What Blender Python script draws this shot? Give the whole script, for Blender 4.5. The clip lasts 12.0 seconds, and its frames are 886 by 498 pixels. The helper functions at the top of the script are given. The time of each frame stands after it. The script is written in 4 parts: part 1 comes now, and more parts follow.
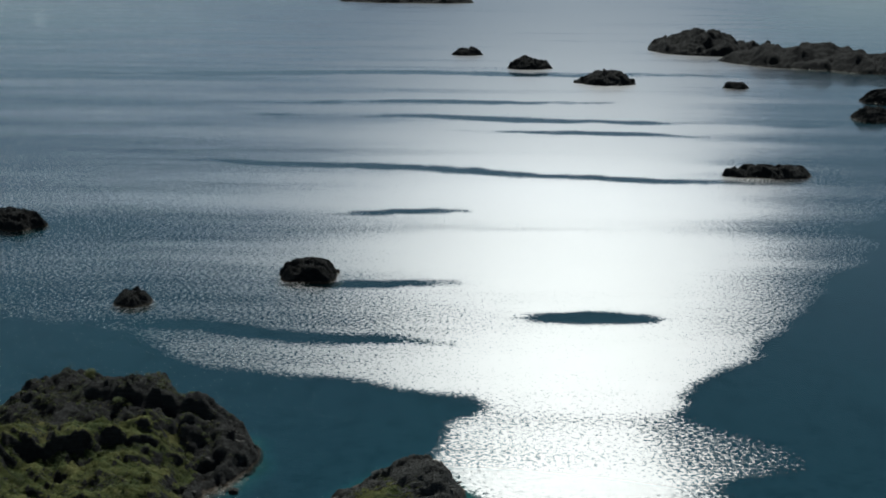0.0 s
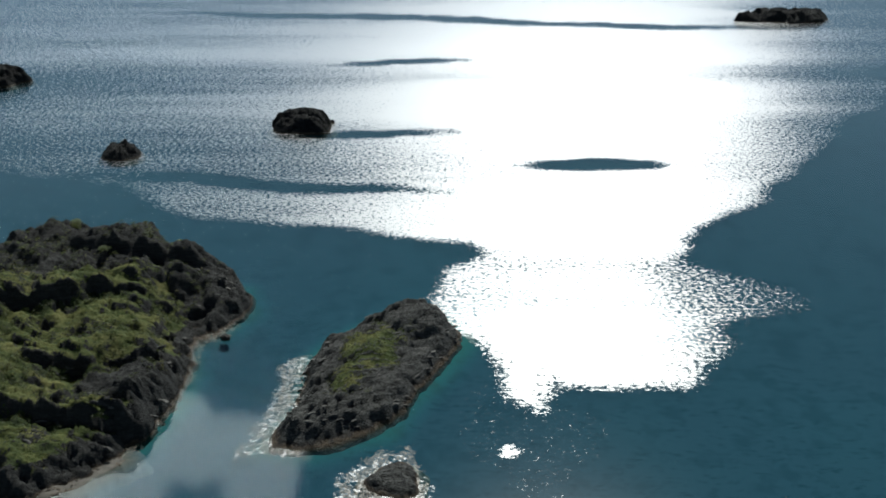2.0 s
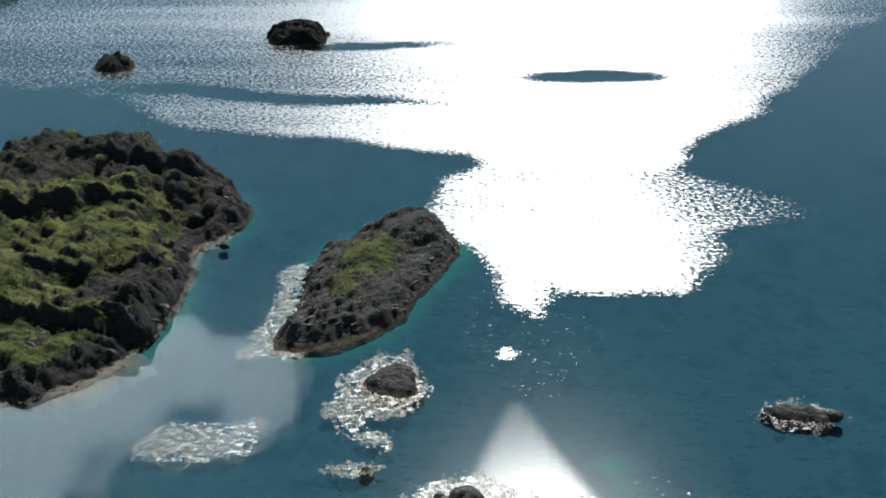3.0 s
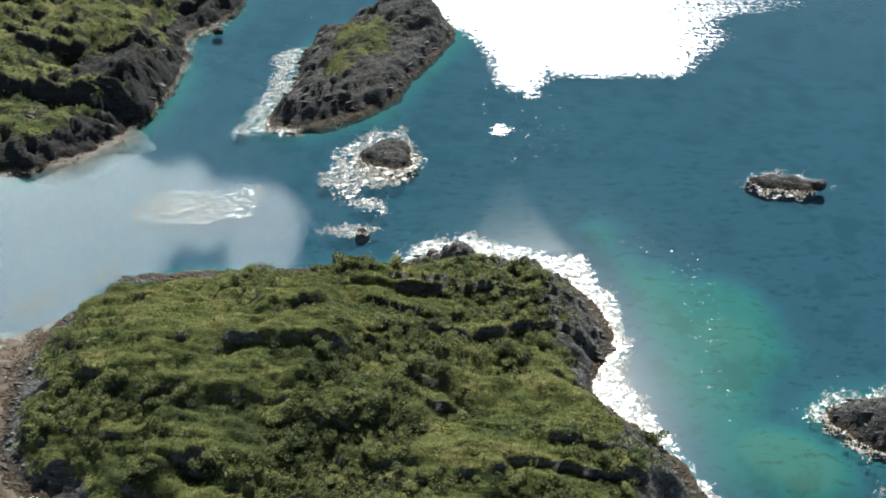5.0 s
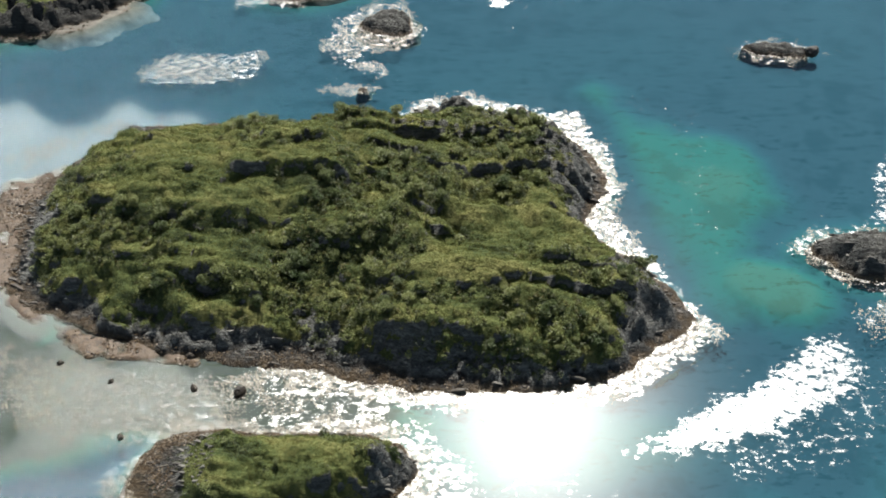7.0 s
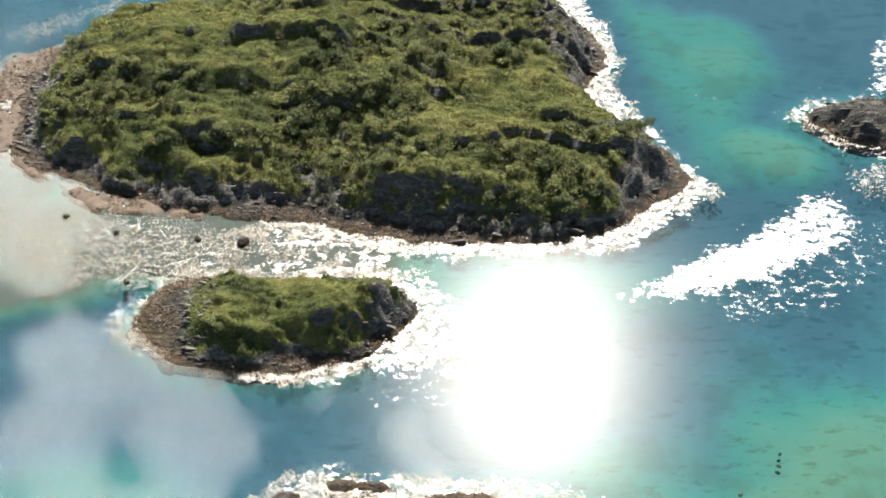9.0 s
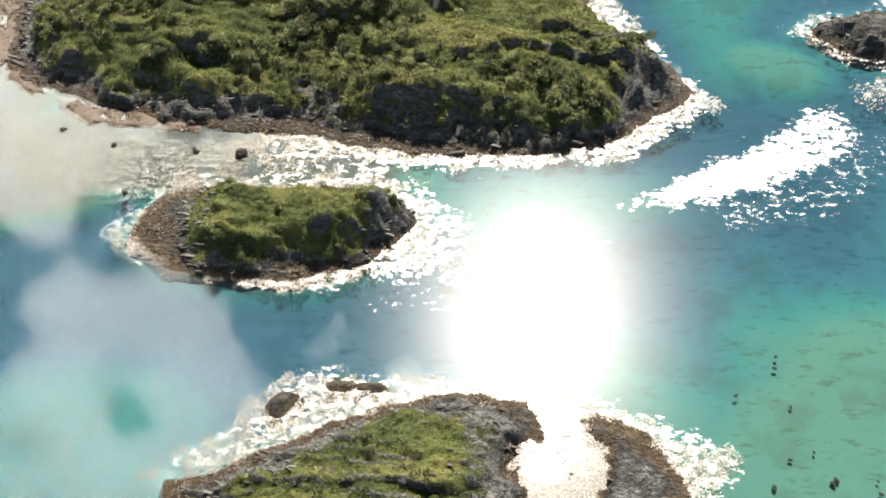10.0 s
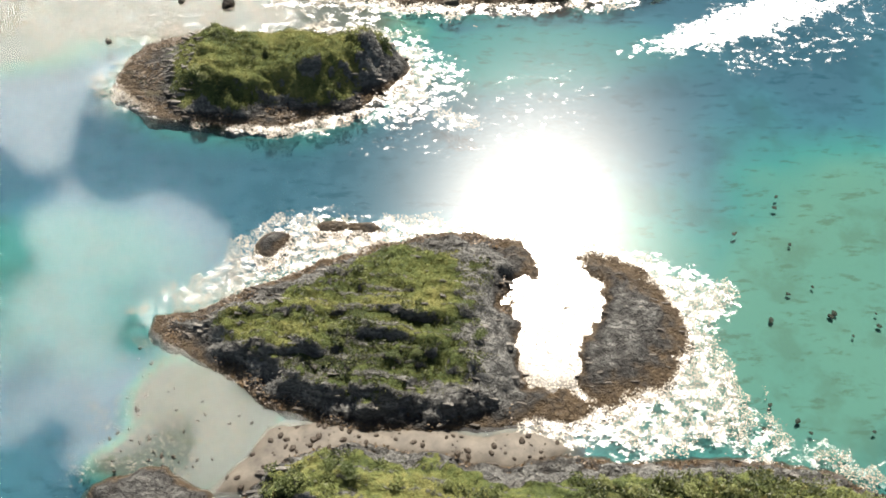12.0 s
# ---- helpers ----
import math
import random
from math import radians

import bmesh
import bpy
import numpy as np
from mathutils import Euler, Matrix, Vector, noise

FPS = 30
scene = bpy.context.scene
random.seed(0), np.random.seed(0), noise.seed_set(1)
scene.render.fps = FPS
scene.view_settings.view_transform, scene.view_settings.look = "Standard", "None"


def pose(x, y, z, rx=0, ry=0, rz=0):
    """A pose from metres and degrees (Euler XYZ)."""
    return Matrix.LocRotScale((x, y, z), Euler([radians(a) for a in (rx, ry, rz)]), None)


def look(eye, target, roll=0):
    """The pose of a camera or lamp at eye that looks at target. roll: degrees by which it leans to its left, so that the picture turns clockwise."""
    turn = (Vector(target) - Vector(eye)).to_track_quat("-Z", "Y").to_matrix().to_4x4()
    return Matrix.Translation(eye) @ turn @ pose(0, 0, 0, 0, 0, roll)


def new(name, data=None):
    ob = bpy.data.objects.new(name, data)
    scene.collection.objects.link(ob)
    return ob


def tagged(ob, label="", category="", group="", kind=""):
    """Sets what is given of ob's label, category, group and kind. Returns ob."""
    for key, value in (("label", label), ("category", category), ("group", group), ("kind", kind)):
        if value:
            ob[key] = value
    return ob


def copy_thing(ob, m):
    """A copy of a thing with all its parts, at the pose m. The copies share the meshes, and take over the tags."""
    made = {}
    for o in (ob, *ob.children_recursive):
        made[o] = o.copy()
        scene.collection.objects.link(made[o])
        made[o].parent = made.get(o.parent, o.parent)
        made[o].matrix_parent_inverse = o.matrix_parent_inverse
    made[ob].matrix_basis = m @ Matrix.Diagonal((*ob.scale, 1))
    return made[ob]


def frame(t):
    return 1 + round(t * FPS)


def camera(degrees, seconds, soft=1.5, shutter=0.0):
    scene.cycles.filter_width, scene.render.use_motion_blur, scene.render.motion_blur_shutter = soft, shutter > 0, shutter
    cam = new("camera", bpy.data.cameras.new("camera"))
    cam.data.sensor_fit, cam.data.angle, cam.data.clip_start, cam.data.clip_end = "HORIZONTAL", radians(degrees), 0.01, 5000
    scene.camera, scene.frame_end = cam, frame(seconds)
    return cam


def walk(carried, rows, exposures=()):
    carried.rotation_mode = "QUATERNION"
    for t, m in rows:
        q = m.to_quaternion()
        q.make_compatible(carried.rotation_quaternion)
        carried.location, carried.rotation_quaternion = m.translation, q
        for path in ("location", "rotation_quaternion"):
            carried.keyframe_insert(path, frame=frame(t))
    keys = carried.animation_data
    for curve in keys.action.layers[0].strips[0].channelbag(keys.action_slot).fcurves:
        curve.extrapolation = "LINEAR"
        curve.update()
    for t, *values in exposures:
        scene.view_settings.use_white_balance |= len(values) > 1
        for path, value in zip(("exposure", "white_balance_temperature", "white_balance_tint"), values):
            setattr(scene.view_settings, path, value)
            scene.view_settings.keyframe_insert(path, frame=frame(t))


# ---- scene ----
cam = camera(52, 12.0, soft=1.8)
PATH = [
    (0.0, pose(-0.17, 2.48, 108.64, 72.21, -0.61, 0.13)),
    (0.5, pose(1.20, 5.59, 106.36, 70.14, -0.22, 0.28)),
    (1.0, pose(2.55, 7.66, 104.01, 68.14, 0.05, 0.56)),
    (1.5, pose(3.04, 8.54, 101.94, 66.02, 0.28, 0.50)),
    (2.0, pose(2.94, 8.44, 100.36, 63.80, 0.34, 0.27)),
    (2.5, pose(2.50, 7.72, 98.94, 61.50, 0.27, 0.06)),
    (4.5, pose(3.62, 0.29, 91.69, 51.38, 0.27, 0.14)),
    (5.0, pose(3.71, -2.56, 89.21, 49.25, 0.21, 0.14)),
    (5.5, pose(3.71, -5.71, 87.26, 48.30, 0.14, 0.14)),
    (6.0, pose(3.78, -9.07, 85.09, 47.69, 0.08, 0.17)),
    (6.5, pose(3.89, -12.32, 82.85, 47.02, 0.06, 0.22)),
    (7.0, pose(4.00, -15.55, 80.69, 46.36, 0.04, 0.32)),
    (9.0, pose(4.00, -24.96, 73.37, 43.73, -0.07, 0.38)),
    (9.5, pose(4.26, -26.54, 71.83, 42.07, -0.06, 0.46)),
    (10.0, pose(4.42, -28.03, 70.39, 40.58, 0.06, 0.47)),
    (10.5, pose(4.66, -29.62, 68.92, 39.08, 0.14, 0.48)),
    (11.0, pose(4.90, -31.17, 67.18, 37.63, 0.24, 0.46)),
    (11.5, pose(5.09, -32.36, 65.53, 36.41, 0.25, 0.37)),
    (12.0, pose(5.16, -32.84, 64.20, 35.77, 0.26, 0.33)),
]
walk(cam, PATH, exposures=[(0.0, -0.75, 6100, 4), (1.5, -0.3, 6100, 4), (2.5, 0.10, 6200, 6), (4.5, 0.85, 6300, 8), (7.0, 1.12, 6600, 10), (9.0, 1.5, 7000, 13), (12.0, 1.56, 7150, 14)])

# ---- light: sun high over the sound, thin cloud to the west ----
SUN_ELEV, SUN_AZ = 53.9, 9.0        # degrees; azimuth from +y towards +x
sun_dir = Vector((math.sin(radians(SUN_AZ)) * math.cos(radians(SUN_ELEV)),
                  math.cos(radians(SUN_AZ)) * math.cos(radians(SUN_ELEV)),
                  math.sin(radians(SUN_ELEV))))
sun = new("sun", bpy.data.lights.new("sun", "SUN"))
sun.data.energy, sun.data.angle, sun.data.color = 5.0, radians(0.55), (1.0, 0.96, 0.89)
sun.matrix_world = look(sun_dir * 300, (0, 0, 0))

world = bpy.data.worlds.new("sky")
scene.world = world
world.use_nodes = True


def graph(tree):
    """Short makers for a node tree: n(type, settings..) and l(a, b)."""
    tree.nodes.clear()

    def n(kind, **values):
        node = tree.nodes.new(kind)
        for key, value in values.items():
            if key in node.inputs:
                node.inputs[key].default_value = value
            else:
                setattr(node, key, value)
        return node

    def l(a, b):
        tree.links.new(a, b)
    return n, l


def ramp(n, stops):
    node = n("ShaderNodeValToRGB")
    node.color_ramp.elements[0].position, node.color_ramp.elements[1].position = stops[0][0], stops[-1][0]
    for pos, col in stops[1:-1]:
        node.color_ramp.elements.new(pos)
    for el, (pos, col) in zip(node.color_ramp.elements, stops):
        el.position = pos
        el.color = (*col, 1) if isinstance(col, tuple) else (col, col, col, 1)
    return node


def maths(n, l, op, a, b=None, clamp=False):
    node = n("ShaderNodeMath", operation=op, use_clamp=clamp)
    for slot, v in enumerate((a, b)):
        if v is None:
            continue
        if isinstance(v, (int, float)):
            node.inputs[slot].default_value = v
        else:
            l(v, node.inputs[slot])
    return node.outputs[0]


def blend(n, l, fac, a, b, kind="MIX"):
    node = n("ShaderNodeMix", data_type="RGBA", blend_type=kind)
    for slot, v in ((0, fac), (6, a), (7, b)):
        if isinstance(v, (int, float)):
            node.inputs[slot].default_value = v
        elif isinstance(v, tuple):
            node.inputs[slot].default_value = (*v, 1)
        else:
            l(v, node.inputs[slot])
    return node.outputs[2]


n, l = graph(world.node_tree)
sky = n("ShaderNodeTexSky", sky_type="NISHITA", sun_disc=False, sun_elevation=radians(SUN_ELEV),
        sun_rotation=radians(SUN_AZ), air_density=0.7, dust_density=0.1, ozone_density=1.2)
coord = n("ShaderNodeTexCoord")
place = n("ShaderNodeMapping", vector_type="POINT")
place.inputs["Location"].default_value = (0.35, 0.1, 0.2)
l(coord.outputs["Generated"], place.inputs["Vector"])
puffs = n("ShaderNodeTexNoise", Scale=7.0, Detail=7.0, Roughness=0.55, Distortion=0.3)
l(place.outputs[0], puffs.inputs["Vector"])
# bright fair-weather clouds in the north-west: azimuth, elevation, near and far cosines, weight
banks = None
for az, el, near, wide, weight in ((-32, 37.3, 0.9975, 0.9905, 0.74), (-27.5, 38.0, 0.9980, 0.9920, 0.76), (-23, 38.3, 0.9978, 0.9918, 0.76), (-17.5, 39.3, 0.9988, 0.9950, 0.72),
                                (-36, 54.5, 0.9954, 0.981, 0.66), (-44, 62, 0.993, 0.972, 0.50), (-27, 68, 0.995, 0.975, 0.62), (-14, 57, 0.996, 0.972, 0.30)):
    d = n("ShaderNodeVectorMath", operation="DOT_PRODUCT")
    l(coord.outputs["Generated"], d.inputs[0])
    d.inputs[1].default_value = (math.sin(radians(az)) * math.cos(radians(el)), math.cos(radians(az)) * math.cos(radians(el)), math.sin(radians(el)))
    bank = n("ShaderNodeMapRange", clamp=True)
    for key, value in zip(("From Min", "From Max", "To Min", "To Max"), (wide, near, 0.0, weight)):
        bank.inputs[key].default_value = value
    l(d.outputs["Value"], bank.inputs[0])
    banks = bank.outputs[0] if banks is None else maths(n, l, "MAXIMUM", banks, bank.outputs[0])
billow = maths(n, l, "MULTIPLY_ADD", puffs.outputs[0], 2.3)
billow.node.inputs[2].default_value = -0.70
cover = maths(n, l, "ADD", billow, banks)
cloud = ramp(n, [(0.93, 0.0), (1.36, 1.0)])
l(cover, cloud.inputs[0])
# pale haze towards the horizon
height = n("ShaderNodeSeparateXYZ")
l(coord.outputs["Generated"], height.inputs[0])
haze = n("ShaderNodeMapRange", clamp=True, interpolation_type="SMOOTHSTEP")
for key, value in zip(("From Min", "From Max", "To Min", "To Max"), (0.62, 0.20, 0.0, 0.06)):
    haze.inputs[key].default_value = value
l(height.outputs[2], haze.inputs[0])
air = blend(n, l, haze.outputs[0], sky.outputs[0], (92.0, 114.0, 126.0))
full = blend(n, l, cloud.outputs[0], air, (110.0, 117.0, 113.0))
bg = n("ShaderNodeBackground", Strength=0.032)
l(full, bg.inputs["Color"])
l(bg.outputs[0], n("ShaderNodeOutputWorld").inputs[0])


# ---- materials ----
def material(name):
    m = bpy.data.materials.new(name)
    m.use_nodes = True
    n, l = graph(m.node_tree)
    out = n("ShaderNodeOutputMaterial")
    return m, n, l, out


def spot(n, l, scale, detail=4.0, rough=0.6, stretch=None, offset=None):
    pos = n("ShaderNodeNewGeometry").outputs["Position"]
    if stretch:
        mp = n("ShaderNodeMapping")
        mp.inputs["Scale"].default_value = stretch
        mp.inputs["Rotation"].default_value = (0, 0, radians(offset or 0))
        l(pos, mp.inputs[0])
        pos = mp.outputs[0]
    node = n("ShaderNodeTexNoise", Scale=scale, Detail=detail, Roughness=rough)
    l(pos, node.inputs["Vector"])
    return node.outputs[0]


def bump(n, l, height, strength, distance):
    node = n("ShaderNodeBump", Strength=strength, Distance=distance)
    l(height, node.inputs["Height"])
    return node.outputs[0]


def water_material():
    m, n, l, out = material("sea_water")
    wind = n("ShaderNodeAttribute", attribute_name="ripple").outputs["Fac"]
    swell = n("ShaderNodeAttribute", attribute_name="swell").outputs["Fac"]
    # gusts break the edge of a rippled patch into flecks
    fleck = spot(n, l, 1.25, 5.0, 0.78, stretch=(0.7, 1.0, 1.0))
    ripple = n("ShaderNodeMapRange", clamp=True, interpolation_type="SMOOTHSTEP")
    for key, value in zip(("From Min", "From Max", "To Min", "To Max"), (0.36, 0.66, 0.0, 1.0)):
        ripple.inputs[key].default_value = value
    gusty = maths(n, l, "MULTIPLY", wind, 3.0, clamp=True)
    l(maths(n, l, "ADD", wind, maths(n, l, "MULTIPLY", maths(n, l, "MULTIPLY", maths(n, l, "SUBTRACT", fleck, 0.5), 2.4), gusty)), ripple.inputs[0])
    ripple = ripple.outputs[0]
    waves = maths(n, l, "ADD", spot(n, l, 1.1, 4.0, 0.65, stretch=(0.7, 1.0, 1.0)), maths(n, l, "MULTIPLY", spot(n, l, 3.6, 2.0, 0.6), 0.4))
    strength = maths(n, l, "MULTIPLY_ADD", ripple, 0.12)
    strength.node.inputs[2].default_value = 0.008
    nrm = n("ShaderNodeBump", Distance=0.32)
    l(strength, nrm.inputs["Strength"])
    l(waves, nrm.inputs["Height"])
    # long glassy slopes and short capillary waves
    lobes = []
    for smooth, gain in ((0.05, 0.38), (0.255, 0.175)):
        rough = maths(n, l, "MULTIPLY_ADD", ripple, gain)
        rough.node.inputs[2].default_value = smooth
        if not lobes:
            rough = maths(n, l, "ADD", rough, maths(n, l, "MULTIPLY", swell, 0.195))
        lobe = n("ShaderNodeBsdfGlossy", distribution="BECKMANN")
        lobe.inputs["Color"].default_value = (1, 1, 1, 1)
        l(rough, lobe.inputs["Roughness"])
        l(nrm.outputs[0], lobe.inputs["Normal"])
        lobes.append(lobe)
    gloss = n("ShaderNodeMixShader")
    gloss.inputs[0].default_value = 0.19
    l(lobes[0].outputs[0], gloss.inputs[1])
    l(lobes[1].outputs[0], gloss.inputs[2])
    fres = n("ShaderNodeFresnel", IOR=1.34)
    gain = maths(n, l, "MULTIPLY_ADD", ripple, 3.0)
    gain.node.inputs[2].default_value = 1.15
    fac = maths(n, l, "MULTIPLY", fres.outputs[0], gain, clamp=True)
    clear = n("ShaderNodeBsdfTransparent")
    clear.inputs[0].default_value = (0.86, 0.93, 0.93, 1)
    mix = n("ShaderNodeMixShader")
    l(fac, mix.inputs[0])
    l(clear.outputs[0], mix.inputs[1])
    l(gloss.outputs[0], mix.inputs[2])
    l(mix.outputs[0], out.inputs[0])
    return m


def floor_material():
    """Sand, weed beds and deep water colour below the surface, by depth."""
    m, n, l, out = material("sea_floor")
    pos = n("ShaderNodeNewGeometry").outputs["Position"]
    sep = n("ShaderNodeSeparateXYZ")
    l(pos, sep.inputs[0])
    deep = n("ShaderNodeMapRange", clamp=True)
    for k, v in zip(("From Min", "From Max", "To Min", "To Max"), (0.0, -1.7, 0.0, 1.0)):
        deep.inputs[k].default_value = v
    l(sep.outputs[2], deep.inputs[0])
    tone = ramp(n, [(0.0, (0.080, 0.079, 0.075)), (0.11, (0.062, 0.072, 0.066)), (0.25, (0.056, 0.128, 0.106)),
                    (0.5, (0.026, 0.110, 0.108)), (0.8, (0.024, 0.076, 0.102)), (1.0, (0.024, 0.063, 0.090))])
    l(deep.outputs[0], tone.inputs[0])
    weed = ramp(n, [(0.52, 0.0), (0.62, 1.0)])
    l(spot(n, l, 0.16, 6.0, 0.62), weed.inputs[0])
    clump = ramp(n, [(0.55, 0.0), (0.63, 1.0)])
    l(spot(n, l, 0.85, 6.0, 0.70, stretch=(0.5, 1.4, 1.0), offset=14), clump.inputs[0])
    both = maths(n, l, "MAXIMUM", maths(n, l, "MULTIPLY", weed.outputs[0], 0.30), maths(n, l, "MULTIPLY", clump.outputs[0], 0.52))
    col = blend(n, l, both, tone.outputs[0], blend(n, l, deep.outputs[0], (0.05, 0.06, 0.03), (0.005, 0.03, 0.045)))
    bsdf = n("ShaderNodeBsdfDiffuse")
    l(col, bsdf.inputs[0])
    l(bsdf.outputs[0], out.inputs[0])
    return m


def land_material(name="islet_ground", tone=1.0):
    """Rock, turf and tide zone of an islet; tone: how pale its rock is."""
    m, n, l, out = material(name)
    pos = n("ShaderNodeNewGeometry")
    sep = n("ShaderNodeSeparateXYZ")
    l(pos.outputs["Position"], sep.inputs[0])
    z = sep.outputs[2]
    turf = n("ShaderNodeAttribute", attribute_name="turf").outputs["Fac"]
    # bare rock: grey gneiss in bands with lichen
    bands = spot(n, l, 0.9, 5.0, 0.65, stretch=(0.35, 1.6, 2.2), offset=12)
    grain = spot(n, l, 5.0, 5.0, 0.7)
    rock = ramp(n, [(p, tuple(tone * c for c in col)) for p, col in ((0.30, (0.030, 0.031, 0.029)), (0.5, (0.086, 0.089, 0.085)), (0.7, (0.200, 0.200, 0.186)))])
    mixed = maths(n, l, "ADD", maths(n, l, "MULTIPLY", bands, 0.65), maths(n, l, "MULTIPLY", grain, 0.38))
    l(mixed, rock.inputs[0])
    # joints that split the rock into slabs
    squash = n("ShaderNodeMapping")
    squash.inputs["Scale"].default_value = (0.45, 1.3, 1.7)
    squash.inputs["Rotation"].default_value = (0.2, 0.1, radians(10))
    wobbly = n("ShaderNodeVectorMath", operation="MULTIPLY_ADD")
    swirl = n("ShaderNodeTexNoise", Scale=1.2, Detail=3.0)
    l(pos.outputs["Position"], swirl.inputs["Vector"])
    l(swirl.outputs["Color"], wobbly.inputs[0])
    wobbly.inputs[1].default_value = (1.7, 1.7, 1.7)
    l(pos.outputs["Position"], wobbly.inputs[2])
    l(wobbly.outputs[0], squash.inputs[0])
    joint = n("ShaderNodeTexVoronoi", feature="DISTANCE_TO_EDGE", Scale=1.25)
    l(squash.outputs[0], joint.inputs["Vector"])
    crack = ramp(n, [(0.0, 0.3), (0.10, 1.0)])
    l(joint.outputs["Distance"], crack.inputs[0])
    lichen = ramp(n, [(0.60, 0.0), (0.68, 1.0)])
    l(spot(n, l, 1.7, 5.0, 0.7), lichen.inputs[0])
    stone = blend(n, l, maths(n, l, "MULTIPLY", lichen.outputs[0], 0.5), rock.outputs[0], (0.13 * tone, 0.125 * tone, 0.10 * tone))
    stone = blend(n, l, crack.outputs[0], (0.026, 0.026, 0.027), stone)
    # turf: olive grass, heather, moss
    patch = spot(n, l, 0.22, 5.0, 0.6)
    tuft = spot(n, l, 2.4, 4.0, 0.65)
    # lit ledge tops and shaded scarp feet, put into the turf colour
    sunlit = n("ShaderNodeAttribute", attribute_name="sunlit").outputs["Fac"]
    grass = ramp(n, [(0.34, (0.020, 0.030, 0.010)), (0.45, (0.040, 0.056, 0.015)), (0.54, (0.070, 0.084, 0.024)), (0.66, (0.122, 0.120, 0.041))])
    l(maths(n, l, "ADD", maths(n, l, "MULTIPLY", maths(n, l, "SUBTRACT", sunlit, 0.5), 0.17), maths(n, l, "ADD", maths(n, l, "MULTIPLY", patch, 0.6), maths(n, l, "MULTIPLY", tuft, 0.4))), grass.inputs[0])
    edge = maths(n, l, "ADD", turf, maths(n, l, "MULTIPLY", maths(n, l, "SUBTRACT", tuft, 0.5), 0.9))
    cover = ramp(n, [(0.42, 0.0), (0.56, 1.0)])
    l(edge, cover.inputs[0])
    col = blend(n, l, cover.outputs[0], stone, grass.outputs[0])
    # tide zone: black lichen, then brown wrack
    zz = maths(n, l, "ADD", z, maths(n, l, "MULTIPLY", maths(n, l, "SUBTRACT", spot(n, l, 0.9, 4.0, 0.6), 0.5), 1.2))
    black = ramp(n, [(0.55, 1.0), (1.0, 0.0)])
    l(zz, black.inputs[0])
    col = blend(n, l, maths(n, l, "MULTIPLY", black.outputs[0], 0.8), col, (0.014, 0.013, 0.012))
    wrack = ramp(n, [(0.15, 1.0), (0.5, 0.0)])
    l(zz, wrack.inputs[0])
    weed = blend(n, l, grain, (0.022, 0.016, 0.009), (0.085, 0.060, 0.034))
    col = blend(n, l, wrack.outputs[0], col, weed)
    # the water's blue-green veil, painted onto rock below the surface
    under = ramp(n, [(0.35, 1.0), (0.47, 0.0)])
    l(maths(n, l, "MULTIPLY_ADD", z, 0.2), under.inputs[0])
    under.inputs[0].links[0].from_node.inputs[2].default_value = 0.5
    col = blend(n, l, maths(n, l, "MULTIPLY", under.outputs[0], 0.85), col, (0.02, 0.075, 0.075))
    bsdf = n("ShaderNodeBsdfPrincipled", Roughness=0.85)
    bsdf.inputs["Specular IOR Level"].default_value = 0.25
    l(col, bsdf.inputs["Base Color"])
    gloss = maths(n, l, "MULTIPLY_ADD", wrack.outputs[0], -0.42)
    gloss.node.inputs[2].default_value = 0.85
    l(gloss, bsdf.inputs["Roughness"])
    relief = maths(n, l, "ADD", maths(n, l, "MULTIPLY", bands, 0.6), maths(n, l, "ADD", maths(n, l, "MULTIPLY", grain, 0.25), maths(n, l, "MULTIPLY", tuft, 0.5)))
    split = maths(n, l, "MULTIPLY", crack.outputs[0], maths(n, l, "SUBTRACT", 1.0, cover.outputs[0]))
    relief = maths(n, l, "ADD", relief, maths(n, l, "MULTIPLY", split, 0.45))
    l(bump(n, l, relief, 1.0, 0.6), bsdf.inputs["Normal"])
    l(bsdf.outputs[0], out.inputs[0])
    return m


# rock colour lowered for backlit shade: far skerries strongly, mossy north-west islet partly
WATER, SEABED, LAND, BACKLIT_LAND = water_material(), floor_material(), land_material(), land_material("backlit_rock_ground", 0.13)
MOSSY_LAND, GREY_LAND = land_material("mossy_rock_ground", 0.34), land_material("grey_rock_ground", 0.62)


# ---- plan helpers ----
def lattice(x, y, seed):
    """Smooth value noise, -1 to 1, on arrays."""
    rng = np.random.RandomState(seed)
    table = rng.rand(256, 256) * 2 - 1
    xi, yi = np.floor(x).astype(int), np.floor(y).astype(int)
    u, v = x - xi, y - yi
    u, v = u * u * u * (u * (u * 6 - 15) + 10), v * v * v * (v * (v * 6 - 15) + 10)
    a, b = table[xi & 255, yi & 255], table[(xi + 1) & 255, yi & 255]
    c, d = table[xi & 255, (yi + 1) & 255], table[(xi + 1) & 255, (yi + 1) & 255]
    return (a + (b - a) * u) * (1 - v) + (c + (d - c) * u) * v


def fractal(x, y, size, seed, octaves=4, gain=0.5):
    total, amp, norm = 0.0, 1.0, 0.0
    for k in range(octaves):
        total = total + amp * lattice(x / size + 13.7 * k, y / size - 7.3 * k, seed + k)
        norm += amp
        amp, size = amp * gain, size / 2.03
    return total / norm


